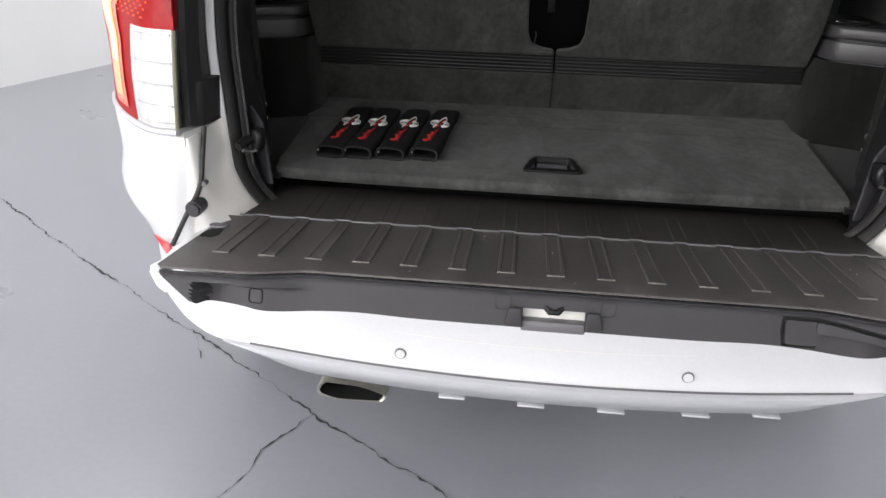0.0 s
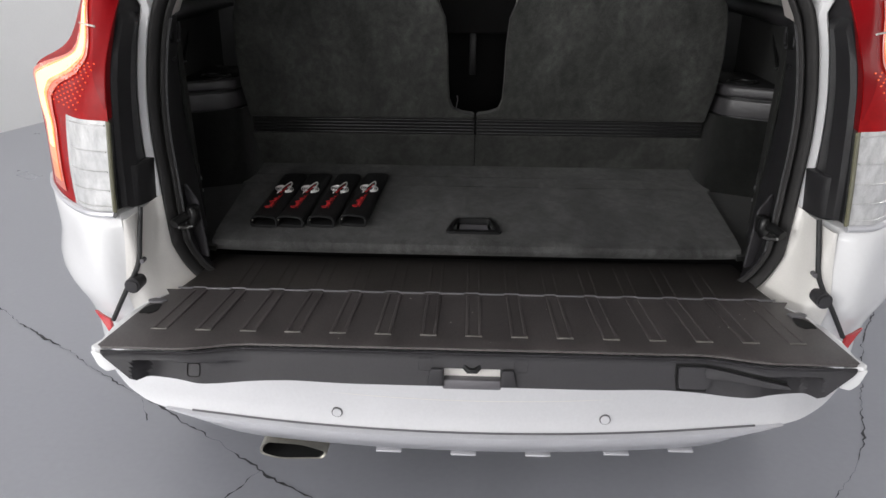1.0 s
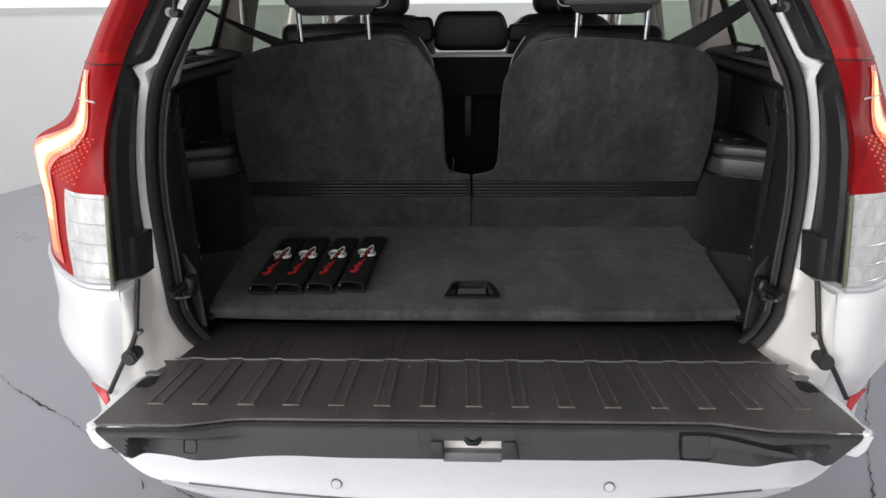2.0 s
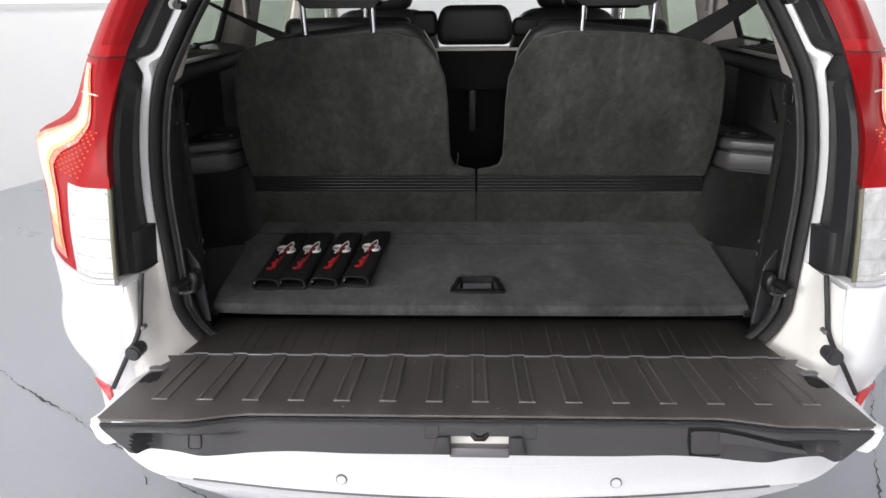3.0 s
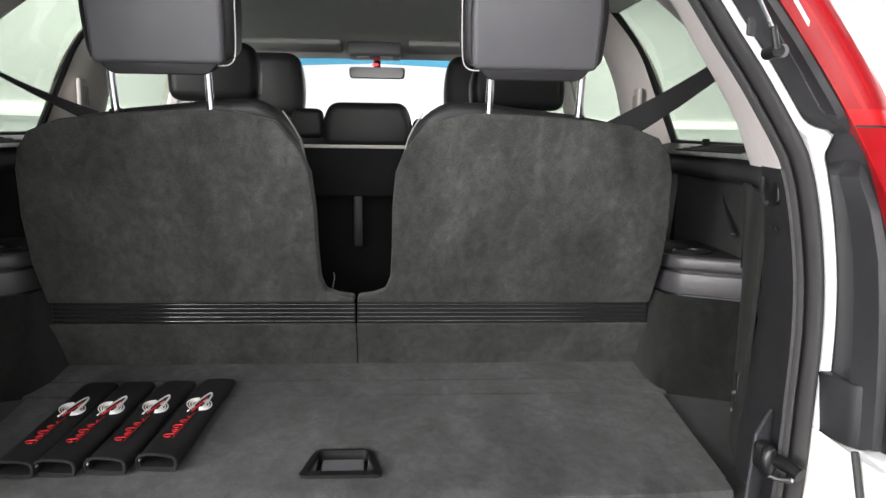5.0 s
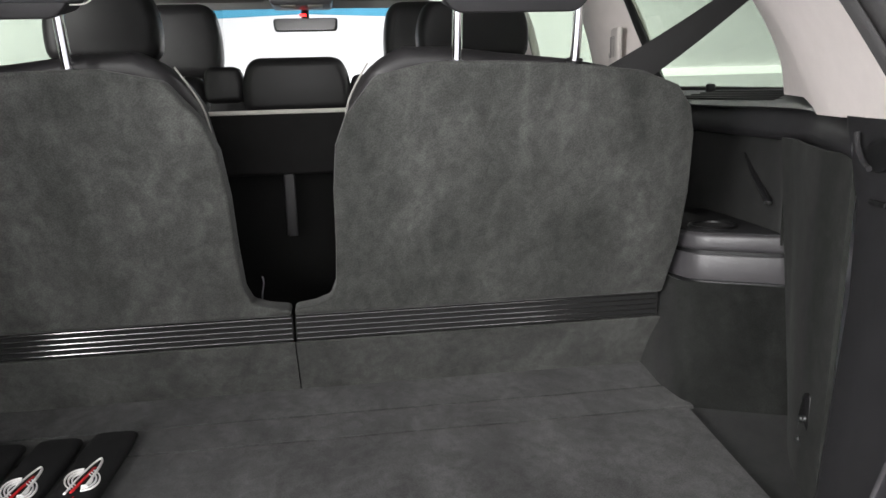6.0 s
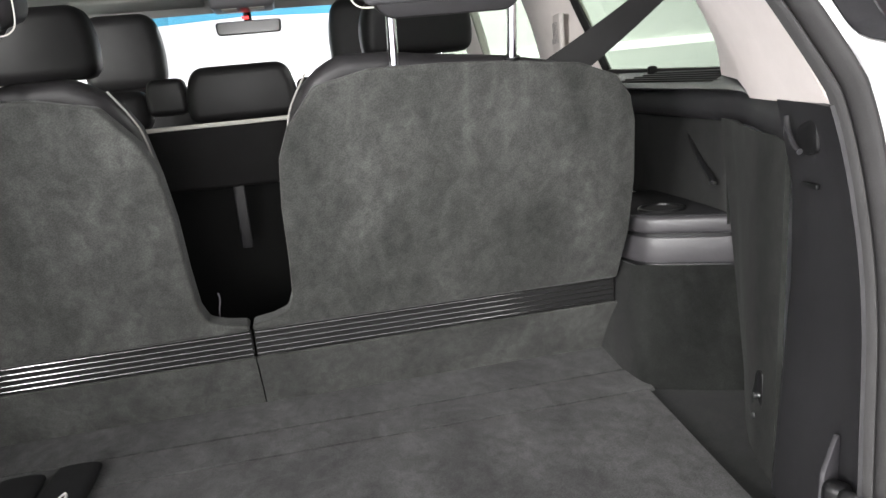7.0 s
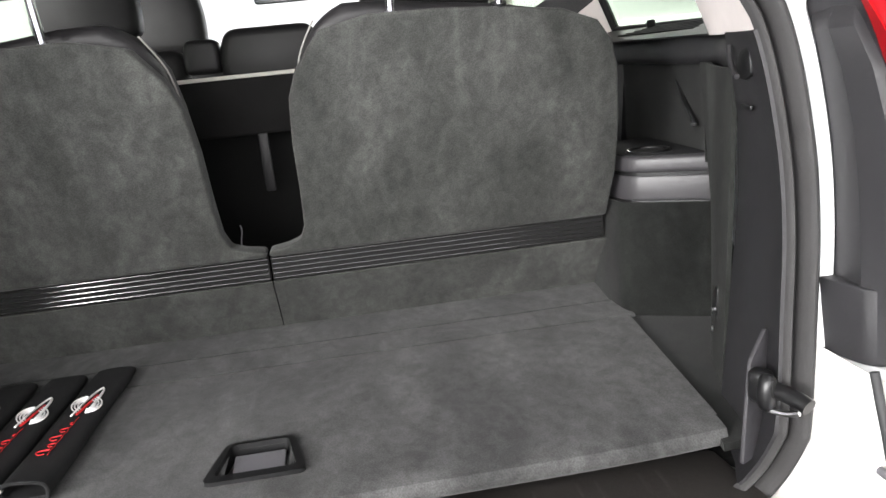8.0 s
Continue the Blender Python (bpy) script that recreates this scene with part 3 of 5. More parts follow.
PROFILE = [(0.716, 0.080), (0.712, 0.030), (0.690, 0.014), (0.640, 0.006), (0.590, 0.001), (0.545, 0.006), (0.515, 0.006), (0.506, 0.002)]
LIP = [(0.506, 0.002), (0.500, -0.006), (0.488, -0.006), (0.470, 0.008), (0.450, 0.028), (0.432, 0.050), (0.424, 0.085), (0.420, 0.20)]
XS = [-0.60 + 1.20 * k / 44 for k in range(45)]


ROUND = [(p.x, p.y) for p in smooth_line([(0.60, bumper_y(0.60), 0), (0.655, -0.118, 0), (0.735, -0.045, 0), (0.83, 0.09, 0), (0.90, 0.34, 0)], 6)][1:]


def bumper_rows(profile, corners, tuck=0.0):
    path = [(x, bumper_y(x)) for x in XS]
    if corners:
        path = [(-x, y) for x, y in reversed(ROUND)] + path + ROUND
    rows = []
    for z, d in profile:
        row = []
        for x, y in path:
            fade = min(1.0, max(0.0, abs(x) - 0.44) / 0.16) if tuck else 0.0
            row.append((x, y + d, z + (0.510 - z) * tuck * fade ** 2))
        rows.append(row)
    return rows


bumper = empty("rear_bumper", car)
bumper["label"] = "white rear bumper with silver lower valance"
part("bumper_skin", grid(bumper_rows(PROFILE + [(0.503, 0.012), (0.502, 0.04)], True)), BUMPER, bumper)
part("lower_valance", grid(bumper_rows(LIP, False, 0.95)), SILVER, bumper, "silver painted lower valance")
# grey tube laid on the skin in place of the groove's shadow
groove = [(x, bumper_y(x) + 0.0012, 0.5085) for x in XS[2:-2]]
part("lip_groove", tube(groove, 0.0020, 6), GLOSS_TRIM, bumper, "grey line painted as the groove's shadow above the valance")
# thin bead in jamb paint stands in for the crease's shadow line
seam = [(x, bumper_y(x) + 0.0030, 0.578 + 0.02 * (abs(x) / 0.6) ** 2) for x in XS[6:-6]]
part("bumper_crease", tube(seam, 0.0012, 6), JAMB, bumper)
for s in (1, -1):
    refl = [[(s * x, y, z) for x, y, z in row] for row in (
        [(0.690, -0.136, 0.694), (0.706, -0.130, 0.698), (0.728, -0.116, 0.702)],
        [(0.686, -0.142, 0.676), (0.700, -0.136, 0.680), (0.712, -0.128, 0.690)],
        [(0.684, -0.146, 0.655), (0.690, -0.142, 0.664), (0.698, -0.138, 0.676)])]
    part("reflector", solid(refl, 0.006), REFLECTOR, bumper, "red reflector in the bumper corner")
for x in (-0.252, 0.252):
    y = bumper_y(x) + 0.006
    m = Matrix.Translation((x, y - 0.001, 0.537)) @ Matrix.Rotation(radians(90), 4, "X")
    bm = tube([m @ Vector((0, 0, -0.004)), m @ Vector((0, 0, 0.0012)), m @ Vector((0, 0, 0.0016))], 0.0105, 24)
    part("sensor_ring", bm, GLOSS_TRIM, bumper, "grey gap ring round the sensor")
    bm = tube([m @ Vector((0, 0, 0.0)), m @ Vector((0, 0, 0.0034))], 0.0085, 24)
    part("parking_sensor", bm, BUMPER, bumper, "round pale parking sensor")
for x in (-0.16, -0.012, 0.135, 0.29, 0.42):
    bm = box(0.050, 0.030, 0.005, pose(x, bumper_y(x) + 0.058, 0.4250), 0.002)
    part("valance_tab", bm, SILVER, bumper)

# exhaust tip: a flattened, slanted chrome tube
exhaust = empty("exhaust_tip", car)
ring = rounded([(-0.436, 0.388), (-0.420, 0.416), (-0.340, 0.412), (-0.288, 0.394), (-0.298, 0.378), (-0.395, 0.374)], 0.022, 6)
cx, cz = -0.362, 0.395
rows = []
for y, k in ((0.06, 1.0), (-0.118, 1.0), (-0.124, 0.97), (-0.121, 0.905), (-0.05, 0.88), (0.03, 0.83)):
    rows.append([(cx + (x - cx) * k, y, cz + (z - cz) * k) for x, z in ring])
# bore and end face coloured near-black in place of the pipe's inner shade
part("pipe_bore", grid(rows[3:], loop=True), VOID, exhaust)
rows = rows[:4]
part("tailpipe", grid(rows, loop=True), PIPE, exhaust, "flattened chrome exhaust tip")
bm = bmesh.new()
bm.faces.new([bm.verts.new((cx + (x - cx) * 0.87, 0.025, cz + (z - cz) * 0.87)) for x, z in ring])
part("pipe_inside", bm, VOID, exhaust)

# underbody and tyres below the sills; the underbody's near-black stands for shade
part("underbody", box(1.50, 3.6, 0.14, pose(0, 2.15, 0.42), 0.02), VOID, car, "underbody, near-black for the shade below the car")
for wx, wy in ((-0.80, 0.92), (0.80, 0.92), (-0.80, 3.75), (0.80, 3.75)):
    wheel = empty("wheel", car, (wx, wy, 0.36))
    ringp = [(0.20, -0.09), (0.30, -0.115), (0.345, -0.10), (0.36, -0.07), (0.36, 0.07), (0.345, 0.10), (0.30, 0.115), (0.20, 0.09)]
    rows = [[(d, r * math.cos(a), r * math.sin(a)) for r, d in ringp] for a in [2 * math.pi * k / 32 for k in range(33)]]
    part("tyre", grid(rows), RUBBER, wheel)
    part("rim", tube([(-0.085, 0, 0), (0.085, 0, 0)], 0.205, 24), STEEL, wheel)

# ---- the lower gate, folded down ----
GATE_M = Matrix.Translation((0, -0.128, 0.757)) @ Matrix.Rotation(radians(-6.2), 4, "X")  # local: -y runs out from the hinge


def crease(x):
    a = abs(x)
    t = min(1.0, max(0.0, (a - 0.34) / 0.11))
    return -0.252 - 0.026 * t * t * (3 - 2 * t)


def trim_depth(x, v):
    """How far the front face is pressed in for the hand recesses at both ends."""
    a = abs(x)
    along = ease((0.514 - a) / 0.010) * ease((a - 0.335) / 0.18)
    roof = 0.20 + 0.10 * ease((0.50 - a) / 0.14)
    return 0.036 * along * ease((v - roof) / 0.10)


def gate():
    g = empty("lower_tailgate", car)
    g["label"] = "folded-down lower tailgate with ribbed black liner and white skin"
    skin = [(-0.550, 0.0), (-0.574, -0.06), (-0.580, -0.16), (-0.566, -0.226), (-0.50, -0.246), (0.0, -0.250), (0.50, -0.246), (0.566, -0.226), (0.580, -0.16), (0.574, -0.06), (0.550, 0.0)]
    part("gate_skin", slab(skin, 0.022, GATE_M @ pose(0, 0, -0.052), 0.008, 3), WHITE, g, "white painted outer skin of the gate")
    for s in (1, -1):
        edge = [(s * 0.553, 0.004), (s * 0.581, -0.045), (s * 0.592, -0.120), (s * 0.592, -0.185), (s * 0.584, -0.245), (s * 0.588, -0.272), (s * 0.578, -0.284), (s * 0.566, -0.278), (s * 0.560, -0.16), (s * 0.552, -0.05)]
        part("side_flange", slab(edge, 0.016, GATE_M @ pose(0, 0, -0.0185), 0.003), WHITE, g, "white painted gate side flange")
        web = rounded([(s * 0.584, -0.006), (s * 0.562, -0.012), (s * 0.544, -0.036), (s * 0.562, -0.040), (s * 0.574, -0.030)], 0.004, 3)
        part("corner_web", slab(web, 0.004, GATE_M @ pose(0, -0.284, 0) @ FACE_BACK, 0.0015), WHITE, g)
    xs = sorted(set([round(-0.560 + 1.12 * k / 140, 5) for k in range(141)] + [-0.043, 0.043, -0.055, 0.055]))
    top, face = [], []
    for y in (0.0, -0.03, -0.06, -0.09, -0.14, -0.21, None):
        wide = 0.986 + 0.042 * ease(-(y or -0.20) / 0.09)
        top.append([GATE_M @ Vector((x * wide, crease(x) + 0.004 if y is None else y, 0.0006 * noise.noise((x * 9, (y or -0.28) * 9, 5)))) for x in xs])
    top.append([GATE_M @ Vector((x * 1.018, crease(x), -0.0012)) for x in xs])
    top.append([GATE_M @ Vector((x * 1.016, crease(x) - 0.0015, -0.004)) for x in xs])
    part("gate_liner", grid(top), MAT, g, "black ribbed rubber gate liner with scuffs")
    vs = [0.0, 0.03, 0.07, 0.16, 0.20, 0.23, 0.26, 0.29, 0.32, 0.36, 0.42, 0.52, 0.64, 0.76, 0.88, 0.96, 1.0]
    for v in vs:
        row = []
        limit = 0.569 - 0.066 * v
        for x in xs:
            a = abs(x)
            xx = x if a < 0.40 else math.copysign(0.40 + (a - 0.40) * (limit - 0.40) / 0.16, x)
            y = crease(x) - 0.003 - 0.010 * min(1.0, v / 0.10) ** 0.5 - 0.012 * v + trim_depth(xx, v)
            z = -0.0055 - 0.050 * v - (0.004 * v * math.exp(-((a - 0.40) / 0.05) ** 2)) + 0.003 * v * math.exp(-((a - 0.28) / 0.06) ** 2)
            if v == 1.0:
                y += 0.006
            row.append(GATE_M @ Vector((xx, y, z)))
        face.append(row)
    bm = bmesh.new()
    vv = [[bm.verts.new(p) for p in r] for r in face]
    for i in range(len(vs) - 1):
        for k in range(len(xs) - 1):
            if vs[i] >= 0.41 and xs[k] >= -0.0431 and xs[k + 1] <= 0.0431:
                continue
            bm.faces.new((vv[i][k], vv[i][k + 1], vv[i + 1][k + 1], vv[i + 1][k]))
    part("gate_trim", bm, TRIM, g, "charcoal grained plastic gate trim")
    # thin bead on the trim's upper edge and a few specks on the liner
    edge = [GATE_M @ Vector((x, crease(x) - 0.0085, -0.0062)) for x in xs[2:-2]]
    part("trim_edge", tube(edge, 0.0008, 6), TRIM, g, "thin bead along the trim's upper edge")
    rng = random.Random(11)
    for k in range(14):
        r = rng.uniform(0.0006, 0.0016)
        part("scuff", box(r * rng.uniform(1, 3), r, 0.0006, GATE_M @ pose(rng.uniform(-0.5, 0.5), rng.uniform(-0.245, -0.02), 0.0012, 0, 0, rng.uniform(0, 180)), 0.0, 1), PIPING, g)
    # ribs: fifteen raised bands across the liner, each ending in a short bar
    for k in range(15):
        x = -0.508 + 1.020 * k / 14
        bm = box(0.0270, 0.198, 0.0013, GATE_M @ pose(x, -0.104, -0.0004), 0.0006, 1)
        for dx in (-0.0105, 0.0105):
            box(0.0060, 0.198, 0.0024, GATE_M @ pose(x + dx, -0.104, -0.0004), 0.0014, 3, bm)
        rib = part("rib", bm, MAT, g)
        part("rib_end", box(0.0270, 0.0040, 0.0026, GATE_M @ pose(x, -0.2045, -0.0004), 0.0012, 2), WORN_HIGHLIGHT, rib, "pale rib end with painted highlight and scuffing")
    # hinge lip: a thin pale line with small steps
    line = []
    for k in range(241):
        x = -0.553 + 1.106 * k / 240
        ph = ((x + 0.508 + 0.0178) / 0.0729) % 1.0
        line.append(GATE_M @ Vector((x, 0.006 if ph < 0.36 else 0.001, 0.0022)))
    part("hinge_lip", tube(line, 0.0019, 6), GLOSS_TRIM, g, "worn grey hinge lip")
    for s in (1, -1):
        hole = rounded([(s * 0.550, -0.084), (s * 0.566, -0.092), (s * 0.573, -0.112), (s * 0.571, -0.136), (s * 0.562, -0.132), (s * 0.552, -0.138), (s * 0.544, -0.120)], 0.005)
        # flat near-black patch; the slot's depth is only its colour
        part("hinge_slot", slab(hole, 0.0008, GATE_M @ pose(0, 0, 0.0005), 0.0), VOID, g, "hinge slot, near-black for its shaded depth")
        cover = rounded([(s * 0.546, -0.066), (s * 0.575, -0.058), (s * 0.582, -0.070), (s * 0.574, -0.082), (s * 0.551, -0.082)], 0.005)
        part("hinge_cover", slab(cover, 0.0040, GATE_M @ pose(0, 0, -0.001), 0.0015), GLOSS_TRIM, g)
    # latch recess: pale plate, grey ledge below it, flared side cheeks and a dark catch
    part("latch_recess", box(0.092, 0.003, 0.040, GATE_M @ pose(0, -0.256, -0.058), 0.001), JAMB, g, "pale painted latch recess")
    part("latch_ledge", box(0.090, 0.020, 0.016, GATE_M @ pose(0, -0.264, -0.060), 0.003), GLOSS_TRIM, g)
    for s in (1, -1):
        cheek = rounded([(-0.010, -0.006), (0.008, -0.006), (0.014, -0.034), (-0.012, -0.034)], 0.004)
        part("latch_cheek", slab([(s * (a + 0.055), c - 0.018) for a, c in cheek], 0.008, GATE_M @ pose(0, -0.281, 0) @ FACE_BACK, 0.003), TRIM, g)
    part("latch_catch", tube([GATE_M @ Vector((-0.016, -0.262, -0.020)), GATE_M @ Vector((-0.005, -0.270, -0.030)), GATE_M @ Vector((0.005, -0.270, -0.030)), GATE_M @ Vector((0.016, -0.262, -0.020))], 0.005, 10), BLACK, g, "black latch catch")
    # round-cornered plugs in the trim
    for x, v in ((-0.428, 0.62), (-0.072, 0.30), (0.074, 0.30)):
        pts = rounded([(-0.010, -0.010), (0.010, -0.010), (0.010, 0.010), (-0.010, 0.010)], 0.005)
        ringp = []
        for a, c in pts:
            u = v - c / 0.050
            ringp.append(GATE_M @ Vector((x + a, crease(x + a) - 0.0142 - 0.012 * u + trim_depth(x + a, u), -0.0055 - 0.050 * u)))
        part("plug", tube(ringp + [ringp[0]], 0.0009 if x < -0.2 else 0.0005, 5), VOID if x < -0.2 else TRIM, g)
    # pull handle: a square foot and a bent grip over the recess
    handle = empty("pull_handle", g)

    def face_at(x, z, proud=0.0):
        return GATE_M @ Vector((x, crease(x) - 0.013 - 0.012 * (-z / 0.052) - proud, z))

    def plate(outline, proud, back):
        """A rounded plate bent to the front face."""
        rows = [[face_at(0.385 + (x - 0.385) * k, -0.026 + (z + 0.026) * k, d) for x, z in outline] for k, d in ((1.0, -back), (1.0, proud - 0.002), (0.985, proud))]
        bm = grid(rows, loop=True)
        bm.verts.ensure_lookup_table()
        bm.faces.new(bm.verts[-len(outline):])
        return bm

    foot = rounded([(0.3100, -0.0135), (0.356, -0.0135), (0.360, -0.028), (0.352, -0.0465), (0.3100, -0.0465)], 0.006, 4)
    part("handle_foot", plate(foot, 0.0045, 0.010), TRIM, handle, "charcoal plastic handle foot")
    grip = rounded([(0.350, -0.0130), (0.385, -0.0160), (0.430, -0.0210), (0.464, -0.0265), (0.468, -0.0315), (0.430, -0.0300), (0.385, -0.0275), (0.350, -0.0285)], 0.004, 3)
    part("handle_grip", plate(grip, 0.0075, 0.004), TRIM, handle, "charcoal plastic pull grip")
    gap = [face_at(x, z, 0.0008) for x, z in ((0.357, -0.0300), (0.351, -0.0485), (0.309, -0.0485), (0.3075, -0.0300), (0.3085, -0.0118), (0.350, -0.0112), (0.385, -0.0138), (0.430, -0.0188), (0.462, -0.0238))]
    part("handle_gap", tube(gap, 0.0021, 6), VOID, handle, "dark gap round the grip")
    return g


gate()

# ---- load space ----
Z0 = 0.812  # top of the load floor

# ribbed sill plate between gate and carpet
sill = empty("sill_plate", car)
sill["label"] = "black ribbed rubber sill plate"
pts = rounded([(-0.553, -0.128), (0.553, -0.128), (0.540, -0.070), (0.530, 0.050), (-0.530, 0.050), (-0.540, -0.070)], 0.01)
part("sill_mat", slab(pts, 0.010, pose(0, 0, 0.748), 0.003), SILL_MAT, sill)
for k in range(15):
    x = -0.508 + 1.020 * k / 14
    if abs(x) < 0.50:
        bm = bmesh.new()
        for dx in (-0.011, 0.011):
            box(0.0060, 0.150, 0.0007, pose(x + dx, -0.050, 0.7574), 0.0003, 2, bm)
        part("rib", bm, SILL_MAT, sill)
part("sill_body", box(1.10, 0.16, 0.16, pose(0, -0.045, 0.586), 0.01), JAMB, car, "white painted rear sill")
# near-black pan: shade under the load floor is put into its colour
part("floor_pan", box(1.30, 1.35, 0.02, pose(0, 0.72, 0.725), 0.0), VOID, car, "floor pan under the load floor, near-black for shade")

# carpeted floor panel with a finger pull
load_floor = empty("load_floor", car)
load_floor["label"] = "charcoal carpeted load floor panel"
HX, HY0, HY1 = 0.052, 0.052, 0.136


def floor_panel():
    """The panel is built in four plates round the finger pull's hole."""
    bm = bmesh.new()
    rows = []
    xs = [-0.526 + 1.052 * k / 60 for k in range(61)]
    prof = [(0.050, 0.786), (-0.002, 0.786), (-0.008, 0.792), (-0.009, 0.800), (-0.005, 0.808), (0.006, Z0 - 0.001), (0.02, Z0)]
    ys = [0.02 + 0.364 * k / 30 for k in range(31)]
    for y, z in prof:
        rows.append([(x, y + 0.010 * (abs(x) / 0.526) ** 6, z) for x in xs])
    for y in ys[1:]:
        rows.append([(x * (1 + 0.068 * y / 0.384), y, Z0 + 0.0012 * noise.noise((x * 5, y * 5, 1.0))) for x in xs])
    rows.append([(x * 1.068, 0.386, Z0 - 0.008) for x in xs])
    bm = grid(rows)
    gone = [f for f in bm.faces if abs(f.calc_center_median().x) < HX - 0.010 and HY0 + 0.01 < f.calc_center_median().y < HY1 - 0.006 and f.calc_center_median().z > 0.80]
    bmesh.ops.delete(bm, geom=gone, context="FACES")
    return bm


part("carpet_panel", floor_panel(), CARPET_FLOOR, load_floor)
rim = [(-0.058, 0.050), (0.058, 0.050), (0.040, 0.138), (-0.040, 0.138)]
ro = rounded(rim, 0.012)
ri = rounded([(-0.046, 0.062), (0.046, 0.062), (0.034, 0.130), (-0.034, 0.130)], 0.008)
rows = [[(x, y, Z0 - 0.004) for x, y in ro], [(x, y, Z0 + 0.005) for x, y in ro], [(x, y, Z0 + 0.006) for x, y in ri], [(x * 0.95, y * 0.97 + 0.003, Z0 - 0.014) for x, y in ri]]
bm = grid(rows, loop=True)
bm.verts.ensure_lookup_table()
bm.faces.new(bm.verts[len(ro) * 3:])
handle = part("finger_pull", bm, BLACK, load_floor, "black plastic finger pull set in the carpet")
part("flap", box(0.060, 0.044, 0.004, pose(0.0, 0.100, Z0 - 0.010, 6, 0, 0), 0.003), GLOSS_TRIM, handle)
# strips of carpet behind the panel, each a little lower at its edge
for y0, y1, z in ((0.3875, 0.474, Z0 - 0.001), (0.4755, 0.592, Z0 - 0.003)):
    w = 0.573
    rows = []
    for y, dz in ((y0, -0.006), (y0 + 0.004, 0.0), ((y0 + y1) / 2, 0.001), (y1 - 0.005, 0.0), (y1, -0.008)):
        rows.append([(-w + 2 * w * k / 40, y, z + dz + 0.0008 * noise.noise((k * 0.4, y * 8, 2.0))) for k in range(41)])
    part("carpet_strip", grid(rows), CARPET_FLOOR, load_floor)
for s in (1, -1):
    ledge = [[(s * 0.515, -0.01, 0.798), (s * 0.545, -0.01, 0.800), (s * 0.565, 0.01, 0.800)],
             [(s * 0.535, 0.15, 0.806), (s * 0.575, 0.15, 0.808), (s * 0.610, 0.15, 0.808)],
             [(s * 0.550, 0.388, 0.807), (s * 0.610, 0.38, 0.808), (s * 0.705, 0.37, 0.808)],
             [(s * 0.570, 0.42, 0.802), (s * 0.610, 0.42, 0.802), (s * 0.705, 0.42, 0.802)]]
    part("floor_ledge", solid(ledge, 0.01), CARPET_SHADED, load_floor, "carpet ledge beside the floor panel, colour darkened for shade")


# ---- side linings ----
def bent(pts, steps=5):
    return [(p.x, p.y) for p in smooth_line([(x, y, 0) for x, y in pts], steps)]


def wall_sheet(s, plan_low, plan_high, z0, z1, n=8, steps=5):
    a, b = bent(plan_low, steps), bent(plan_high, steps)
    return [[(s * (p[0] + (q[0] - p[0]) * k / n), p[1] + (q[1] - p[1]) * k / n, z0 + (z1 - z0) * k / n) for p, q in zip(a, b)] for k in range(n + 1)]


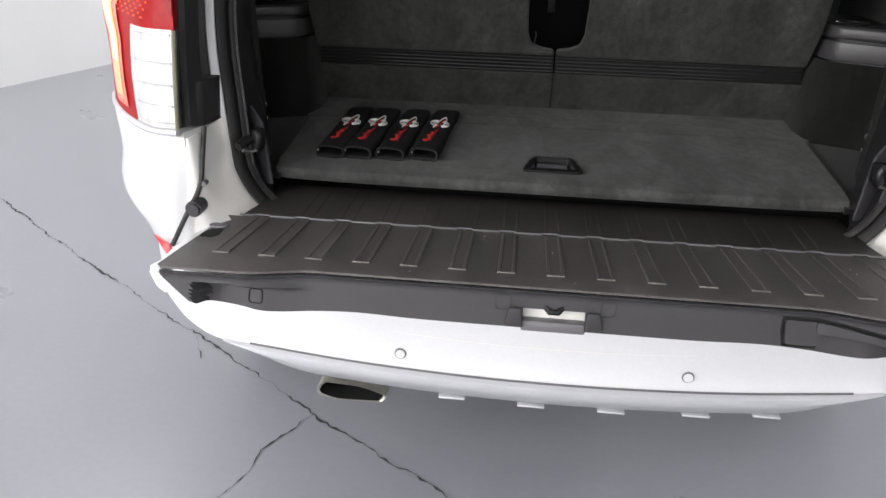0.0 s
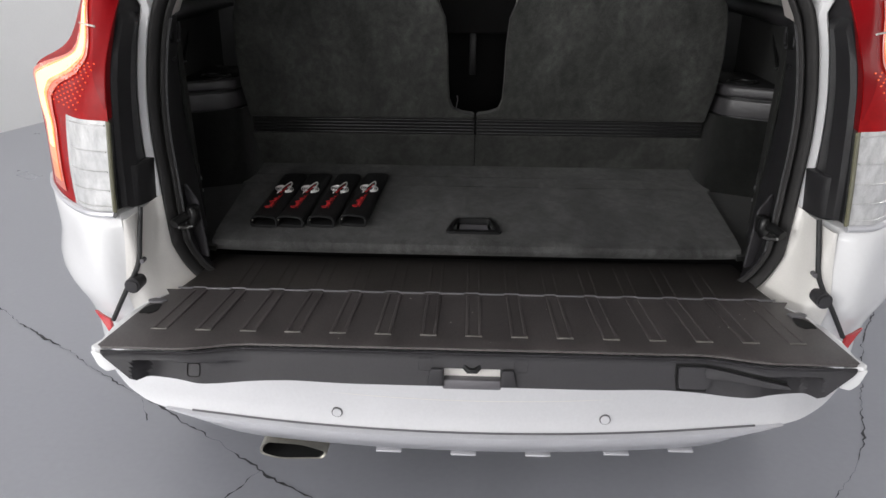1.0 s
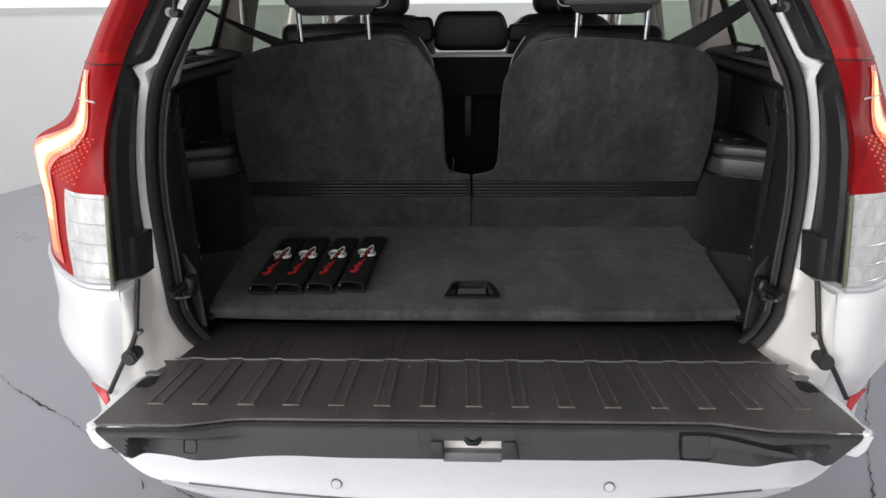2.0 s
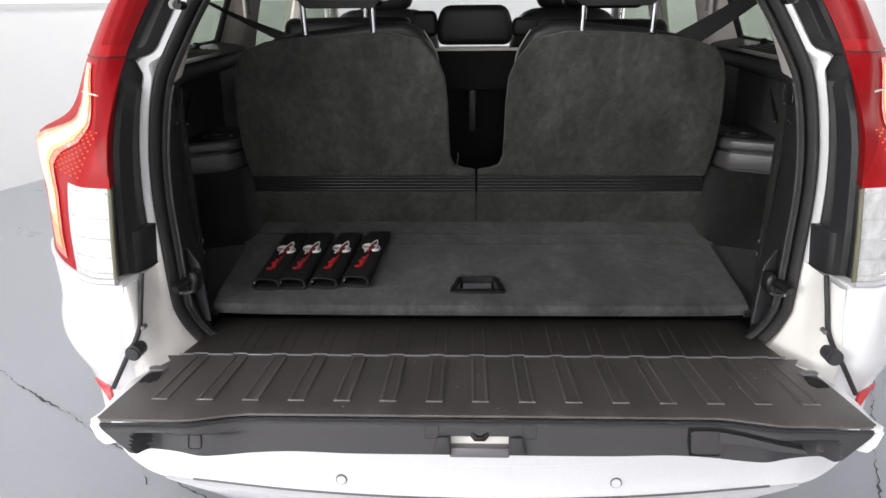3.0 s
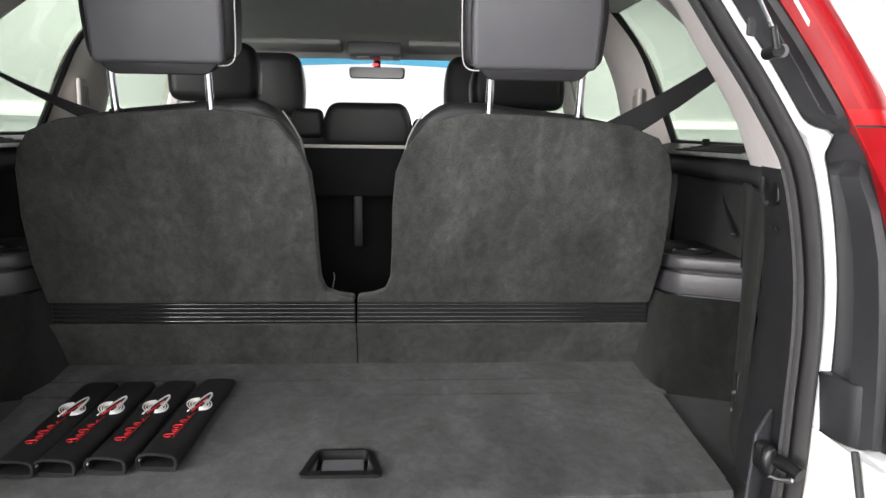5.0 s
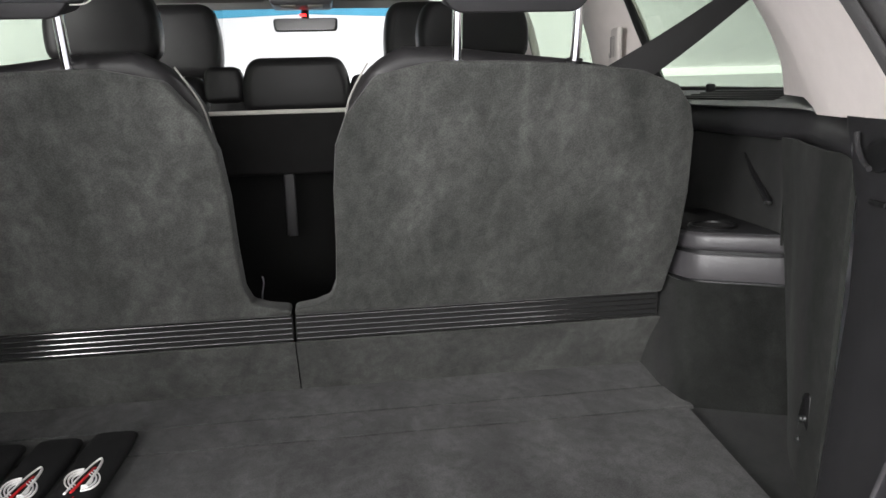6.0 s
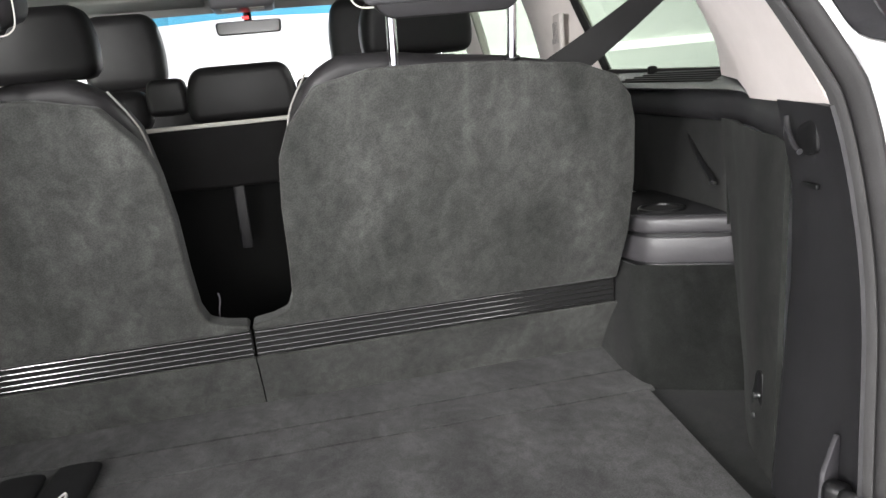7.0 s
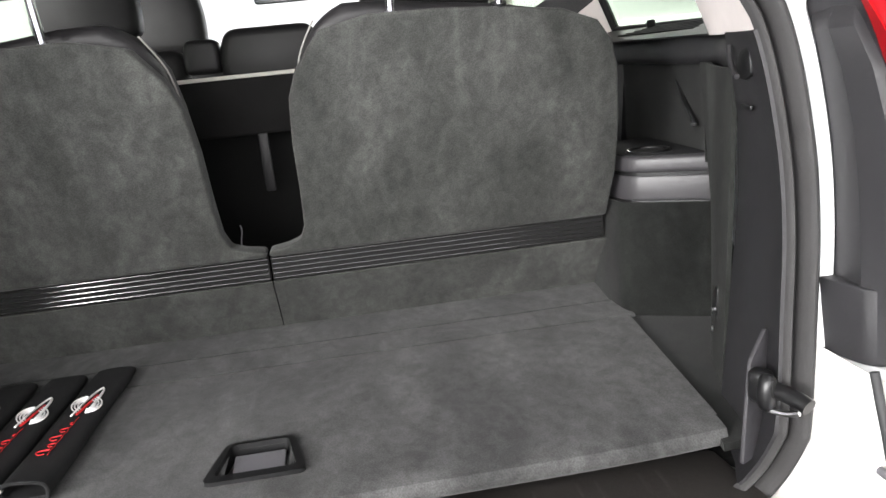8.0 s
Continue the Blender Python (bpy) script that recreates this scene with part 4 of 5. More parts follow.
def side_lining(s):
    lining = empty("side_lining", car)
    lining["label"] = "charcoal carpet and plastic lining of the load side"
    # hard plastic from the seal to the carpet column
    rows = []
    for (x, z) in EDGE:
        if 0.76 <= z <= 1.240:
            e = 0.570 + 0.024 * min(1.0, max(0.0, (z - 0.80) / 0.25))
            yb = 0.100 + 0.03 * max(0.0, (z - 1.15) / 0.1)
            a, c = Vector((x - 0.005, lean(z) - 0.004)), Vector((e, yb))
            rows.append([(s * p.x, p.y, z) for p in (a, a + Vector((0.004, 0.012)), a.lerp(c, 0.30) + Vector((0.004, 0)), a.lerp(c, 0.65) + Vector((0.003, 0)), a.lerp(c, 0.94), c + Vector((0.006, 0.004)))])
    part("pillar_cover", solid(rows, 0.004), PLASTIC, lining, "charcoal plastic pillar cover")
    # carpet column curving into the pocket, its colour set for the light there
    c0 = [(0.579, 0.104), (0.589, 0.136), (0.608, 0.190), (0.645, 0.258), (0.680, 0.312), (0.703, 0.348)]
    c1 = [(0.601, 0.112), (0.610, 0.146), (0.626, 0.205), (0.660, 0.290), (0.692, 0.360), (0.706, 0.410)]
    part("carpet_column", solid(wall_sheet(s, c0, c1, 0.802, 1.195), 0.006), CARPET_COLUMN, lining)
    w0 = [(0.722, 0.324), (0.700, 0.334), (0.624, 0.368), (0.582, 0.394), (0.568, 0.422), (0.568, 0.490), (0.577, 0.580), (0.581, 0.660)]
    w1 = [(0.740, 0.405), (0.714, 0.419), (0.632, 0.468), (0.604, 0.488), (0.597, 0.520), (0.594, 0.570), (0.592, 0.620), (0.590, 0.660)]
    part("wheel_arch_carpet", solid(wall_sheet(s, w0, w1, 0.800, 0.972), 0.006), CARPET_SHADED, lining)
    # recess above the tray, in the carpet tone darkened for shade
    r0 = [(0.706, 0.402), (0.724, 0.440), (0.732, 0.60), (0.730, 0.80)]
    part("recess_carpet", solid(wall_sheet(s, r0, r0, 1.04, 1.20), 0.004), CARPET_SHADED, lining)
    # belt-line ledge with slots
    low = bent([(0.592, 0.110), (0.640, 0.220), (0.698, 0.370), (0.716, 0.60), (0.726, 0.85), (0.735, 1.10)])
    rows = [[(s * (x + o), y + 0.6 * o, z) for x, y in low] for o, z in ((0.003, 1.190), (-0.004, 1.196), (-0.006, 1.205), (-0.004, 1.216), (0.002, 1.227), (0.010, 1.236))]
    part("belt_trim", solid(rows, 0.004), PLASTIC, lining)
    inner = bent([(0.598, 0.145), (0.642, 0.250), (0.694, 0.385), (0.708, 0.60), (0.718, 0.85), (0.730, 1.10)])
    rows = [[(s * x, y, 1.236) for x, y in inner], [(s * (x + 0.008), y, 1.243) for x, y in inner], [(s * (0.802 if y > 0.5 else x + 0.055), y, 1.262) for x, y in inner]]
    ledge = part("belt_ledge", solid(rows, 0.004), PLASTIC, lining)
    for k in range(5):
        x = 0.728 + 0.012 * k
        part("vent_slot", box(0.006, 0.40 - 0.014 * k, 0.003, pose(s * x, 0.635 - 0.007 * k, 1.2425 + (x - 0.716) * 0.22, 0, -s * 12.5, -s * 1.5), 0.001), VOID, ledge)
    # tray with a cup well
    tray = empty("cup_tray", lining)
    tray["label"] = "grey plastic tray with a cup well"
    plan = rounded([(s * 0.740, 0.402), (s * 0.606, 0.478), (s * 0.592, 0.540), (s * 0.590, 0.70), (s * 0.740, 0.70)], 0.030, 6)

    def swell(k):
        return [(s * 0.667 + (x - s * 0.667) * k, 0.58 + (y - 0.58) * k) for x, y in plan]
    part("tray_body", slab(swell(0.985), 0.042, pose(0, 0, 0.976), 0.003, 3), TRAY, tray)
    part("tray_lid", slab(plan, 0.028, pose(0, 0, 1.0225), 0.008, 4), TRAY, tray)
    part("tray_seam", slab(swell(0.972), 0.006, pose(0, 0, 1.0175), 0.0), BLACK, tray)
    part("tray_line", slab(swell(0.992), 0.007, pose(0, 0, 0.9695), 0.001), BLACK, tray)
    part("tray_top", slab(swell(0.94), 0.003, pose(0, 0, 1.0490), 0.001), LEDGE, tray)
    ringp = [(s * 0.656 + 0.034 * math.cos(a), 0.516 + 0.034 * math.sin(a), 1.0525) for a in [2 * math.pi * k / 28 for k in range(29)]]
    part("cup_ring", tube(ringp, 0.0035, 8), GLOSS_BLACK, tray)
    # flat disc whose near-black colour gives the well its shaded depth
    bm = bmesh.new()
    bm.faces.new([bm.verts.new((s * 0.656 + 0.033 * math.cos(a), 0.516 + 0.033 * math.sin(a), 1.0523)) for a in [2 * math.pi * k / 28 for k in range(28)]])
    part("cup_well", bm, VOID, tray)
    # bag hook, pull loop, slots and the latch striker
    part("bag_hook", tube(smooth_line([(s * 0.730, 0.555, 1.160), (s * 0.723, 0.515, 1.128), (s * 0.711, 0.456, 1.100), (s * 0.706, 0.446, 1.096)], 4), 0.0045, 8), BLACK, lining)
    part("hook_tip", box(0.006, 0.012, 0.004, pose(s * 0.705, 0.445, 1.0945), 0.001), STEEL, lining)
    part("clip_recess", slab(rounded([(-0.022, -0.014), (0.004, -0.020), (0.024, -0.010), (0.020, 0.008), (-0.018, 0.020)], 0.008), 0.006, pose(s * 0.577, 0.055, 1.204) @ Matrix.Rotation(radians(s * 79), 4, "Z") @ FACE_BACK @ pose(0, 0, -0.004), 0.002), BLACK, lining)
    part("clip", tube(smooth_line([(s * 0.5745, 0.084, 1.222), (s * 0.5720, 0.078, 1.208), (s * 0.5690, 0.064, 1.194), (s * 0.566, 0.052, 1.190)], 4), 0.0030, 8), PLASTIC, lining)
    part("trim_slot", box(0.030, 0.004, 0.005, pose(s * 0.5765, 0.050, 1.154, 0, 0, s * 79), 0.001), BLACK, lining)
    # socket panel low on the column
    face = Matrix(((0.30 * s, 0, -0.954 * s, s * 0.6035), (0.954, 0, 0.30, 0.165), (0, 1, 0, 0.880), (0, 0, 0, 1)))
    socket = part("socket_panel", slab(rounded([(-0.020, -0.020), (0.016, -0.052), (0.022, 0.000), (0.004, 0.038), (-0.018, 0.044)], 0.008), 0.008, face, 0.002), BLACK, lining, "black socket panel low on the carpet column")
    for px, pz in ((-0.008, 0.010), (0.006, 0.004), (0.010, -0.024)):
        part("socket_stud", tube([face @ Vector((px, pz, 0.006)), face @ Vector((px, pz, 0.0105))], 0.0035, 10), STEEL, socket)
    # striker: bracket plate, dark housing and a short bright loop
    strike = empty("gate_striker", lining)
    strike["label"] = "black latch striker with a bright loop"

    def flip(bm):
        if s < 0:
            bm.transform(Matrix.Diagonal((-1, 1, 1, 1)))
        return bm
    plate = rounded([(-0.030, -0.078), (0.016, -0.078), (0.020, 0.058), (0.015, 0.066), (-0.015, 0.036)], 0.004)
    part("striker_plate", flip(slab(plate, 0.005, pose(0.548, -0.024, 0.864, 0, 0, 29) @ FACE_BACK, 0.002)), TRIM, strike)
    hoop = [(0.0115 * math.cos(a), 0.021 * math.sin(a)) for a in [2 * math.pi * k / 24 for k in range(24)]]
    part("striker_hoop", flip(slab(hoop, 0.016, pose(0.541, -0.066, 0.877, 0, 0, 29) @ FACE_BACK, 0.006, 3)), GLOSS_BLACK, strike)
    eye = [(0.0052 * math.cos(a), 0.004 + 0.010 * math.sin(a)) for a in [2 * math.pi * k / 20 for k in range(20)]]
    part("striker_eye", flip(slab(eye, 0.003, pose(0.540, -0.0675, 0.880, 0, 0, 29) @ FACE_BACK, 0.001)), VOID, strike)
    part("striker_housing", flip(box(0.020, 0.024, 0.036, pose(0.541, -0.040, 0.859, 0, 0, 29), 0.007, 3)), GLOSS_BLACK, strike)
    arm = smooth_line([(0.540, -0.052, 0.880), (0.548, -0.070, 0.880), (0.554, -0.086, 0.878), (0.558, -0.098, 0.875)], 4)
    part("striker_arm", flip(tube(arm, 0.0088, 14, None, 0.85)), GLOSS_BLACK, strike)
    part("striker_loop", flip(tube(smooth_line([(0.536, -0.062, 0.860), (0.545, -0.078, 0.861), (0.553, -0.090, 0.866)], 4), 0.0030, 8)), STEEL, strike)
    # pale pillar trim from the ledge to the roof: a rear face, a soft corner and a return to the window
    rows = []
    for z, xi, yi, xm, ym, xo, yo in ((1.236, 0.566, 0.004, 0.622, 0.218, 0.745, 0.475), (1.32, 0.537, 0.036, 0.592, 0.232, 0.735, 0.485), (1.42, 0.488, 0.079, 0.550, 0.282, 0.702, 0.54), (1.54, 0.426, 0.129, 0.520, 0.385, 0.657, 0.71), (1.66, 0.332, 0.185, 0.470, 0.52, 0.600, 0.90)):
        a, m, o = Vector((xi, yi)), Vector((xm, ym)), Vector((xo, yo))
        pts = [a, a.lerp(m, 0.35) + Vector((-0.002, -0.003)), a.lerp(m, 0.7) + Vector((-0.002, -0.003)), a.lerp(m, 0.95), m.lerp(o, 0.04), m.lerp(o, 0.3), m.lerp(o, 0.65), o]
        rows.append([(s * p.x, p.y, z + (0.018 * min(1.0, max(0, i - 3) / 2) if z < 1.25 else 0.0)) for i, p in enumerate(pts)])
    fine = [smooth_line(c, 4) for c in zip(*rows)]
    part("pillar_trim", solid([list(r) for r in zip(*fine)], 0.005), BEIGE, car, "light grey rear pillar trim")
    # outer pillar skin behind it
    rows = []
    for z, xi, yi, xo, yo in ((1.22, 0.650, -0.05, 0.90, 0.62), (1.32, 0.625, -0.03, 0.87, 0.62), (1.45, 0.560, 0.01, 0.81, 0.72), (1.60, 0.475, 0.07, 0.73, 0.88), (1.74, 0.40, 0.13, 0.62, 1.00)):
        rows.append([(s * (xi + (xo - xi) * k / 6 + 0.05 * math.sin(math.pi * k / 6)), yi + (yo - yi) * k / 6 - 0.05 * math.sin(math.pi * k / 6), z) for k in range(7)])
    part("rear_pillar", solid(rows, 0.004), WHITE, car, "white painted rear pillar")
    # rear side window, from pillar to pillar
    win = [[(s * 0.802, 0.45, 1.232), (s * 0.807, 1.12, 1.236)], [(s * 0.752, 0.66, 1.50), (s * 0.757, 1.27, 1.52)], [(s * 0.710, 0.80, 1.640), (s * 0.705, 1.45, 1.66)]]
    w = part("rear_side_window", solid(win, 0.004), GLASS, car, "green tinted rear side window")
    w.visible_shadow = False
    edge = smooth_line([(s * 0.800, 1.03, 1.262), (s * 0.772, 1.10, 1.39), (s * 0.750, 1.19, 1.51), (s * 0.700, 1.37, 1.66)], 5)
    part("window_edge", tube(edge, 0.010, 8), BLACK, car, "black window edge")
    part("window_edge", tube([(s * 0.796, 0.50, 1.256), (s * 0.800, 1.05, 1.264)], 0.006, 8), BLACK, car)
    part("window_catch", box(0.016, 0.014, 0.022, pose(s * 0.777, 0.775, 1.250), 0.004), BLACK, car)
    # centre pillar trim with a vent
    rows = []
    for z, y0, y1, x in ((1.22, 1.03, 1.36, 0.760), (1.40, 1.11, 1.40, 0.735), (1.52, 1.20, 1.46, 0.705), (1.66, 1.38, 1.62, 0.660)):
        rows.append([(s * (x + 0.02 + (0.03 if k == 0 else 0.0) - 0.03 * math.sin(math.pi * k / 5)), y0 - (0.012 if k == 0 else 0.0) + (y1 - y0) * k / 5, z) for k in range(6)])
    fine = [smooth_line(c, 4) for c in zip(*rows)]
    part("centre_pillar_trim", solid([list(r) for r in zip(*fine)], 0.006), BEIGE, car, "light grey centre pillar trim")
    vent = empty("pillar_vent", car)
    part("vent_frame", box(0.012, 0.115, 0.085, pose(s * 0.735, 1.165, 1.318, 0, 0, -s * 8), 0.005, 3), BEIGE, vent)
    for k in range(6):
        part("vent_slot", box(0.006, 0.0045, 0.050, pose(s * (0.7265 + 0.0019 * k), 1.129 + 0.0145 * k, 1.336, -8, 0, -s * 8), 0.002), PLASTIC, vent)
    # shoulder belt from the pillar to the seat
    p0, p1 = (Vector((0.740, 0.520, 1.440)), Vector((0.435, 0.436, 1.262))) if s > 0 else (Vector((-0.730, 0.515, 1.424)), Vector((-0.450, 0.470, 1.294)))
    belt = []
    for k in range(13):
        t = k / 12
        q = p0.lerp(p1, t) + Vector((0, 0, -0.006 * math.sin(math.pi * t)))
        w = Vector((-0.006 * s, 0.004, 0.021)) * ((0.62 + 0.55 * t) if s > 0 else (0.12 + 0.45 * t * t))
        belt.append([q + w, q + w * 0.3 + Vector((0, -0.002, 0)), q - w * 0.3 + Vector((0, -0.002, 0)), q - w])
    part("seat_belt", solid(belt, 0.0016), WEBBING, car, "black seat belt webbing")
    # second-row side window and doors beyond
    win = [[(s * 0.850, 1.36, 1.22), (s * 0.850, 2.15, 1.20)], [(s * 0.790, 1.56, 1.48), (s * 0.795, 2.20, 1.48)], [(s * 0.715, 1.85, 1.655), (s * 0.720, 2.25, 1.655)]]
    w = part("side_window", solid(win, 0.004), GLASS, car, "green tinted side window")
    w.visible_shadow = False
    win = [[(s * 0.850, 2.28, 1.20), (s * 0.840, 3.10, 1.16)], [(s * 0.795, 2.30, 1.48), (s * 0.790, 2.80, 1.42)], [(s * 0.720, 2.32, 1.64), (s * 0.715, 2.50, 1.60)]]
    w = part("front_window", solid(win, 0.004), GLASS, car, "green tinted front side window")
    w.visible_shadow = False
    part("front_pillar", tube(smooth_line([(s * 0.845, 2.22, 1.18), (s * 0.792, 2.25, 1.48), (s * 0.710, 2.28, 1.66)], 4), 0.030, 8, flat=1.6), BEIGE, car)
    part("windscreen_pillar", tube(smooth_line([(s * 0.80, 3.20, 1.12), (s * 0.74, 2.75, 1.42), (s * 0.65, 2.38, 1.62)], 4), 0.032, 8), BEIGE, car)
    rows = [[(s * 0.80, 1.0, 0.5), (s * 0.80, 2.0, 0.5), (s * 0.80, 3.2, 0.5)], [(s * 0.80, 1.0, 0.9), (s * 0.80, 2.0, 0.9), (s * 0.80, 3.2, 0.9)], [(s * 0.83, 1.0, 1.23), (s * 0.83, 2.0, 1.21), (s * 0.82, 3.2, 1.15)]]
    part("door_card", solid(rows, 0.02), BLACK, car, "black inner door trim")
    return lining


side_lining(1)
side_lining(-1)

# gas struts between the opening's frame and the raised tailgate
for s in (1, -1):
    strut = empty("gas_strut", car)
    part("strut_rod", tube([(s * 0.507, -0.052, 1.396), (s * 0.500, 0.000, 1.462), (s * 0.468, 0.120, 1.700)], 0.0030, 10), CHROME, strut, "bright gas strut rod")
    part("strut_cup", tube([(s * 0.510, -0.056, 1.376), (s * 0.508, -0.053, 1.390), (s * 0.507, -0.050, 1.402)], 0.0043, 12), BLACK, strut)
    part("strut_ball", tube([(s * 0.511, -0.030, 1.374), (s * 0.511, -0.054, 1.375), (s * 0.511, -0.058, 1.375)], 0.0078, 14), BLACK, strut)
    part("ball_washer", tube([(s * 0.521, -0.040, 1.376), (s * 0.522, -0.047, 1.376)], 0.0080, 14), GLOSS_TRIM, strut)
    part("strut_bracket", slab(rounded([(-0.010, -0.004), (0.000, -0.006), (0.002, 0.010), (-0.003, 0.018), (-0.010, 0.017)], 0.003), 0.005, pose(s * 0.499, -0.022, 1.400) @ FACE_BACK @ Matrix.Diagonal((s, 1, 1, 1)), 0.002), PLASTIC, strut)

# the raised tailgate overhead: skin, lining and rear window
tailgate = empty("raised_tailgate", car)
tailgate["label"] = "raised white upper tailgate with dark lining"
HATCH = Matrix.Translation((0, 0.10, 1.735)) @ Matrix.Rotation(radians(-14), 4, "X")


def hatch_y(k):
    return -0.02 - 0.98 * k


for name, lift, mat in (("tailgate_skin", 0.0, WHITE), ("tailgate_lining", -0.045, BLACK)):
    rows = []
    for k in (0.0, 0.12, 0.5, 0.62, 0.85, 1.0):
        half = 0.40 + 0.20 * min(1.0, k / 0.5)
        rows.append([HATCH @ Vector((half * q / 10, hatch_y(k), lift + 0.05 * math.sin(math.pi * k) - 0.05 * (abs(q) / 10) ** 4)) for q in range(-10, 11)])
    bm = grid(rows)
    gone = [f for f in bm.faces if 0.10 < -(HATCH.inverted() @ f.calc_center_median()).y < 0.52 and abs(f.calc_center_median().x) < 0.80 * (0.40 + 0.20 * min(1.0, -(HATCH.inverted() @ f.calc_center_median()).y / 0.5))]
    bmesh.ops.delete(bm, geom=gone, context="FACES")
    bmesh.ops.recalc_face_normals(bm, faces=bm.faces)
    bmesh.ops.solidify(bm, geom=bm.faces[:], thickness=0.004)
    part(name, bm, mat, tailgate)
pane = [[HATCH @ Vector((x * (0.36 + 0.16 * k), -0.10 - 0.46 * k, 0.025)) for x in (-1, 0, 1)] for k in (0.0, 0.5, 1.0)]
w = part("rear_window", solid(pane, 0.004), GLASS, tailgate, "tinted rear window")

# ---- seats ----


RAKE = Matrix(((1, 0, 0, 0), (0, 1, -0.40, 0.40 * 0.97), (0, 0, 1, 0), (0, 0, 0, 1)))  # the seat backs recline towards the tailgate


def back_board(s):
    pts = [(0.002, 0.951), (0.003, 0.962), (0.034, 0.967), (0.057, 0.976), (0.066, 1.000), (0.069, 1.060), (0.070, 1.140), (0.076, 1.205), (0.092, 1.245), (0.132, 1.294), (0.205, 1.309), (0.300, 1.308), (0.390, 1.303), (0.490, 1.292), (0.545, 1.272), (0.569, 1.242), (0.580, 1.205), (0.588, 1.120), (0.588, 1.035), (0.576, 0.950)]
    return [(s * x * (1 - 0.0667 * (z - 0.97)), z) for x, z in pts]


def third_row_seat(s):
    seat = empty("third_row_seat", car)
    seat["label"] = "raised third-row seat, carpeted back, leather headrest on chrome posts"
    lay = RAKE @ Matrix.Translation((0, 0.508, 0)) @ FACE_BACK
    part("carpeted_back", slab(back_board(s), 0.046, lay, 0.014, 4), CARPET, seat, "charcoal carpeted seat back")
    # leather front with pale piping at its shoulder
    front = [(s * x * (1 - 0.0667 * (z - 0.97)), z) for x, z in ((0.090, 0.99), (0.087, 1.14), (0.090, 1.205), (0.099, 1.262), (0.127, 1.311), (0.172, 1.331), (0.235, 1.330), (0.300, 1.322), (0.400, 1.312), (0.480, 1.298), (0.540, 1.270), (0.560, 1.236), (0.566, 1.12), (0.560, 0.99))]
    part("leather_front", slab(front, 0.100, RAKE @ Matrix.Translation((0, 0.555, 0)) @ FACE_BACK, 0.030, 4), LEATHER, seat, "black leather seat front")
    line = [RAKE @ p for p in smooth_line([(x - s * 0.0005, 0.585, z + 0.0005) for x, z in front[1:5]], 5)]
    part("piping", tube(line, 0.0014, 6), SEAM, seat, "pale piping")
    # grooved plastic strip along the hinge
    strip = part("hinge_strip", box(0.5735, 0.012, 0.042, pose(s * 0.2885, 0.533, 0.908), 0.003), VOID, seat, "grooved black plastic strip")
    for k in range(5):
        part("ridge", tube([(s * 0.0035, 0.5275, 0.9125 + 0.0082 * k), (s * 0.571, 0.5275, 0.9125 + 0.0082 * k)], 0.0014, 8), RIDGE, strip)
    # carpet skirt below the strip
    rows = []
    for z, y in ((0.908, 0.527), (0.900, 0.531), (0.87, 0.552), (0.842, 0.572), (0.815, 0.588), (0.800, 0.594)):
        rows.append([(s * (0.0010 + 0.586 * k / 24), y + 0.002 * noise.noise((k * 0.5, z * 20, 4.0 + s)), z) for k in range(25)])
    part("carpet_skirt", solid(rows, 0.004), CARPET, seat)
    # headrest
    hr = empty("headrest", seat)
    cx = s * 0.301
    w = 0.103
    tilt = Matrix.Rotation(radians(11), 4, "X")
    seat_at = Matrix.Translation((cx, 0.0, 1.378))
    core = rounded([(-w - 0.012, 0.004), (w + 0.012, 0.004), (w + 0.018, 0.09), (w + 0.006, 0.186), (-w - 0.006, 0.186), (-w - 0.018, 0.09)], 0.022, 5)
    part("headrest_core", slab(core, 0.092, Matrix.Translation((0, 0.342, 0)) @ seat_at @ tilt @ FACE_BACK, 0.026, 5), LEATHER, hr)
    pts = rounded([(-w, 0.0), (w, 0.0), (w + 0.003, 0.09), (w - 0.006, 0.188), (-w + 0.006, 0.188), (-w - 0.003, 0.09)], 0.012, 4)
    part("headrest_pad", slab(pts, 0.050, Matrix.Translation((0, 0.330, 0)) @ seat_at @ tilt @ FACE_BACK, 0.009, 4), LEATHER_GREY, hr, "dark grey leather headrest pad")
    low = rounded([(-w + 0.026, -0.016), (w - 0.026, -0.016), (w - 0.004, 0.012), (-w + 0.004, 0.012)], 0.012, 4)
    part("pad_base", slab(low, 0.080, Matrix.Translation((0, 0.336, 0)) @ seat_at @ tilt @ FACE_BACK, 0.009, 3), LEATHER, hr)
    for sg in (1, -1):
        x = cx + sg * (w + 0.0015)
        part("seam", tube([Matrix.Translation((0, 0.339, 1.378)) @ tilt @ Vector(p) for p in ((x, 0.0, 0.010), (x + sg * 0.003, 0.0, 0.09), (x - sg * 0.004, 0.0, 0.180))], 0.0012, 6), BLACK, hr)
    inb = cx - s * (w + 0.0175)
    part("piping", tube([Matrix.Translation((0, 0.354, 1.378)) @ tilt @ p for p in smooth_line([(inb - s * 0.001, 0, 0.150), (inb, 0, 0.09), (inb + s * 0.003, 0, 0.022), (inb + s * 0.012, -0.004, 0.004), (inb + s * 0.030, -0.010, 0.002)], 5)], 0.0010, 6), PIPING, hr)
    for dx in (-0.068, 0.087):
        part("headrest_post", tube([(cx + s * dx, 0.392, 1.285), (cx + s * dx, 0.378, 1.34), (cx + s * dx, 0.366, 1.40)], 0.0065, 14), CHROME, hr, "chrome headrest post")
        part("post_collar", tube([(cx + s * dx, 0.390, 1.298), (cx + s * dx, 0.387, 1.308)], 0.011, 14), BLACK, hr)
    return seat


third_row_seat(1)
third_row_seat(-1)


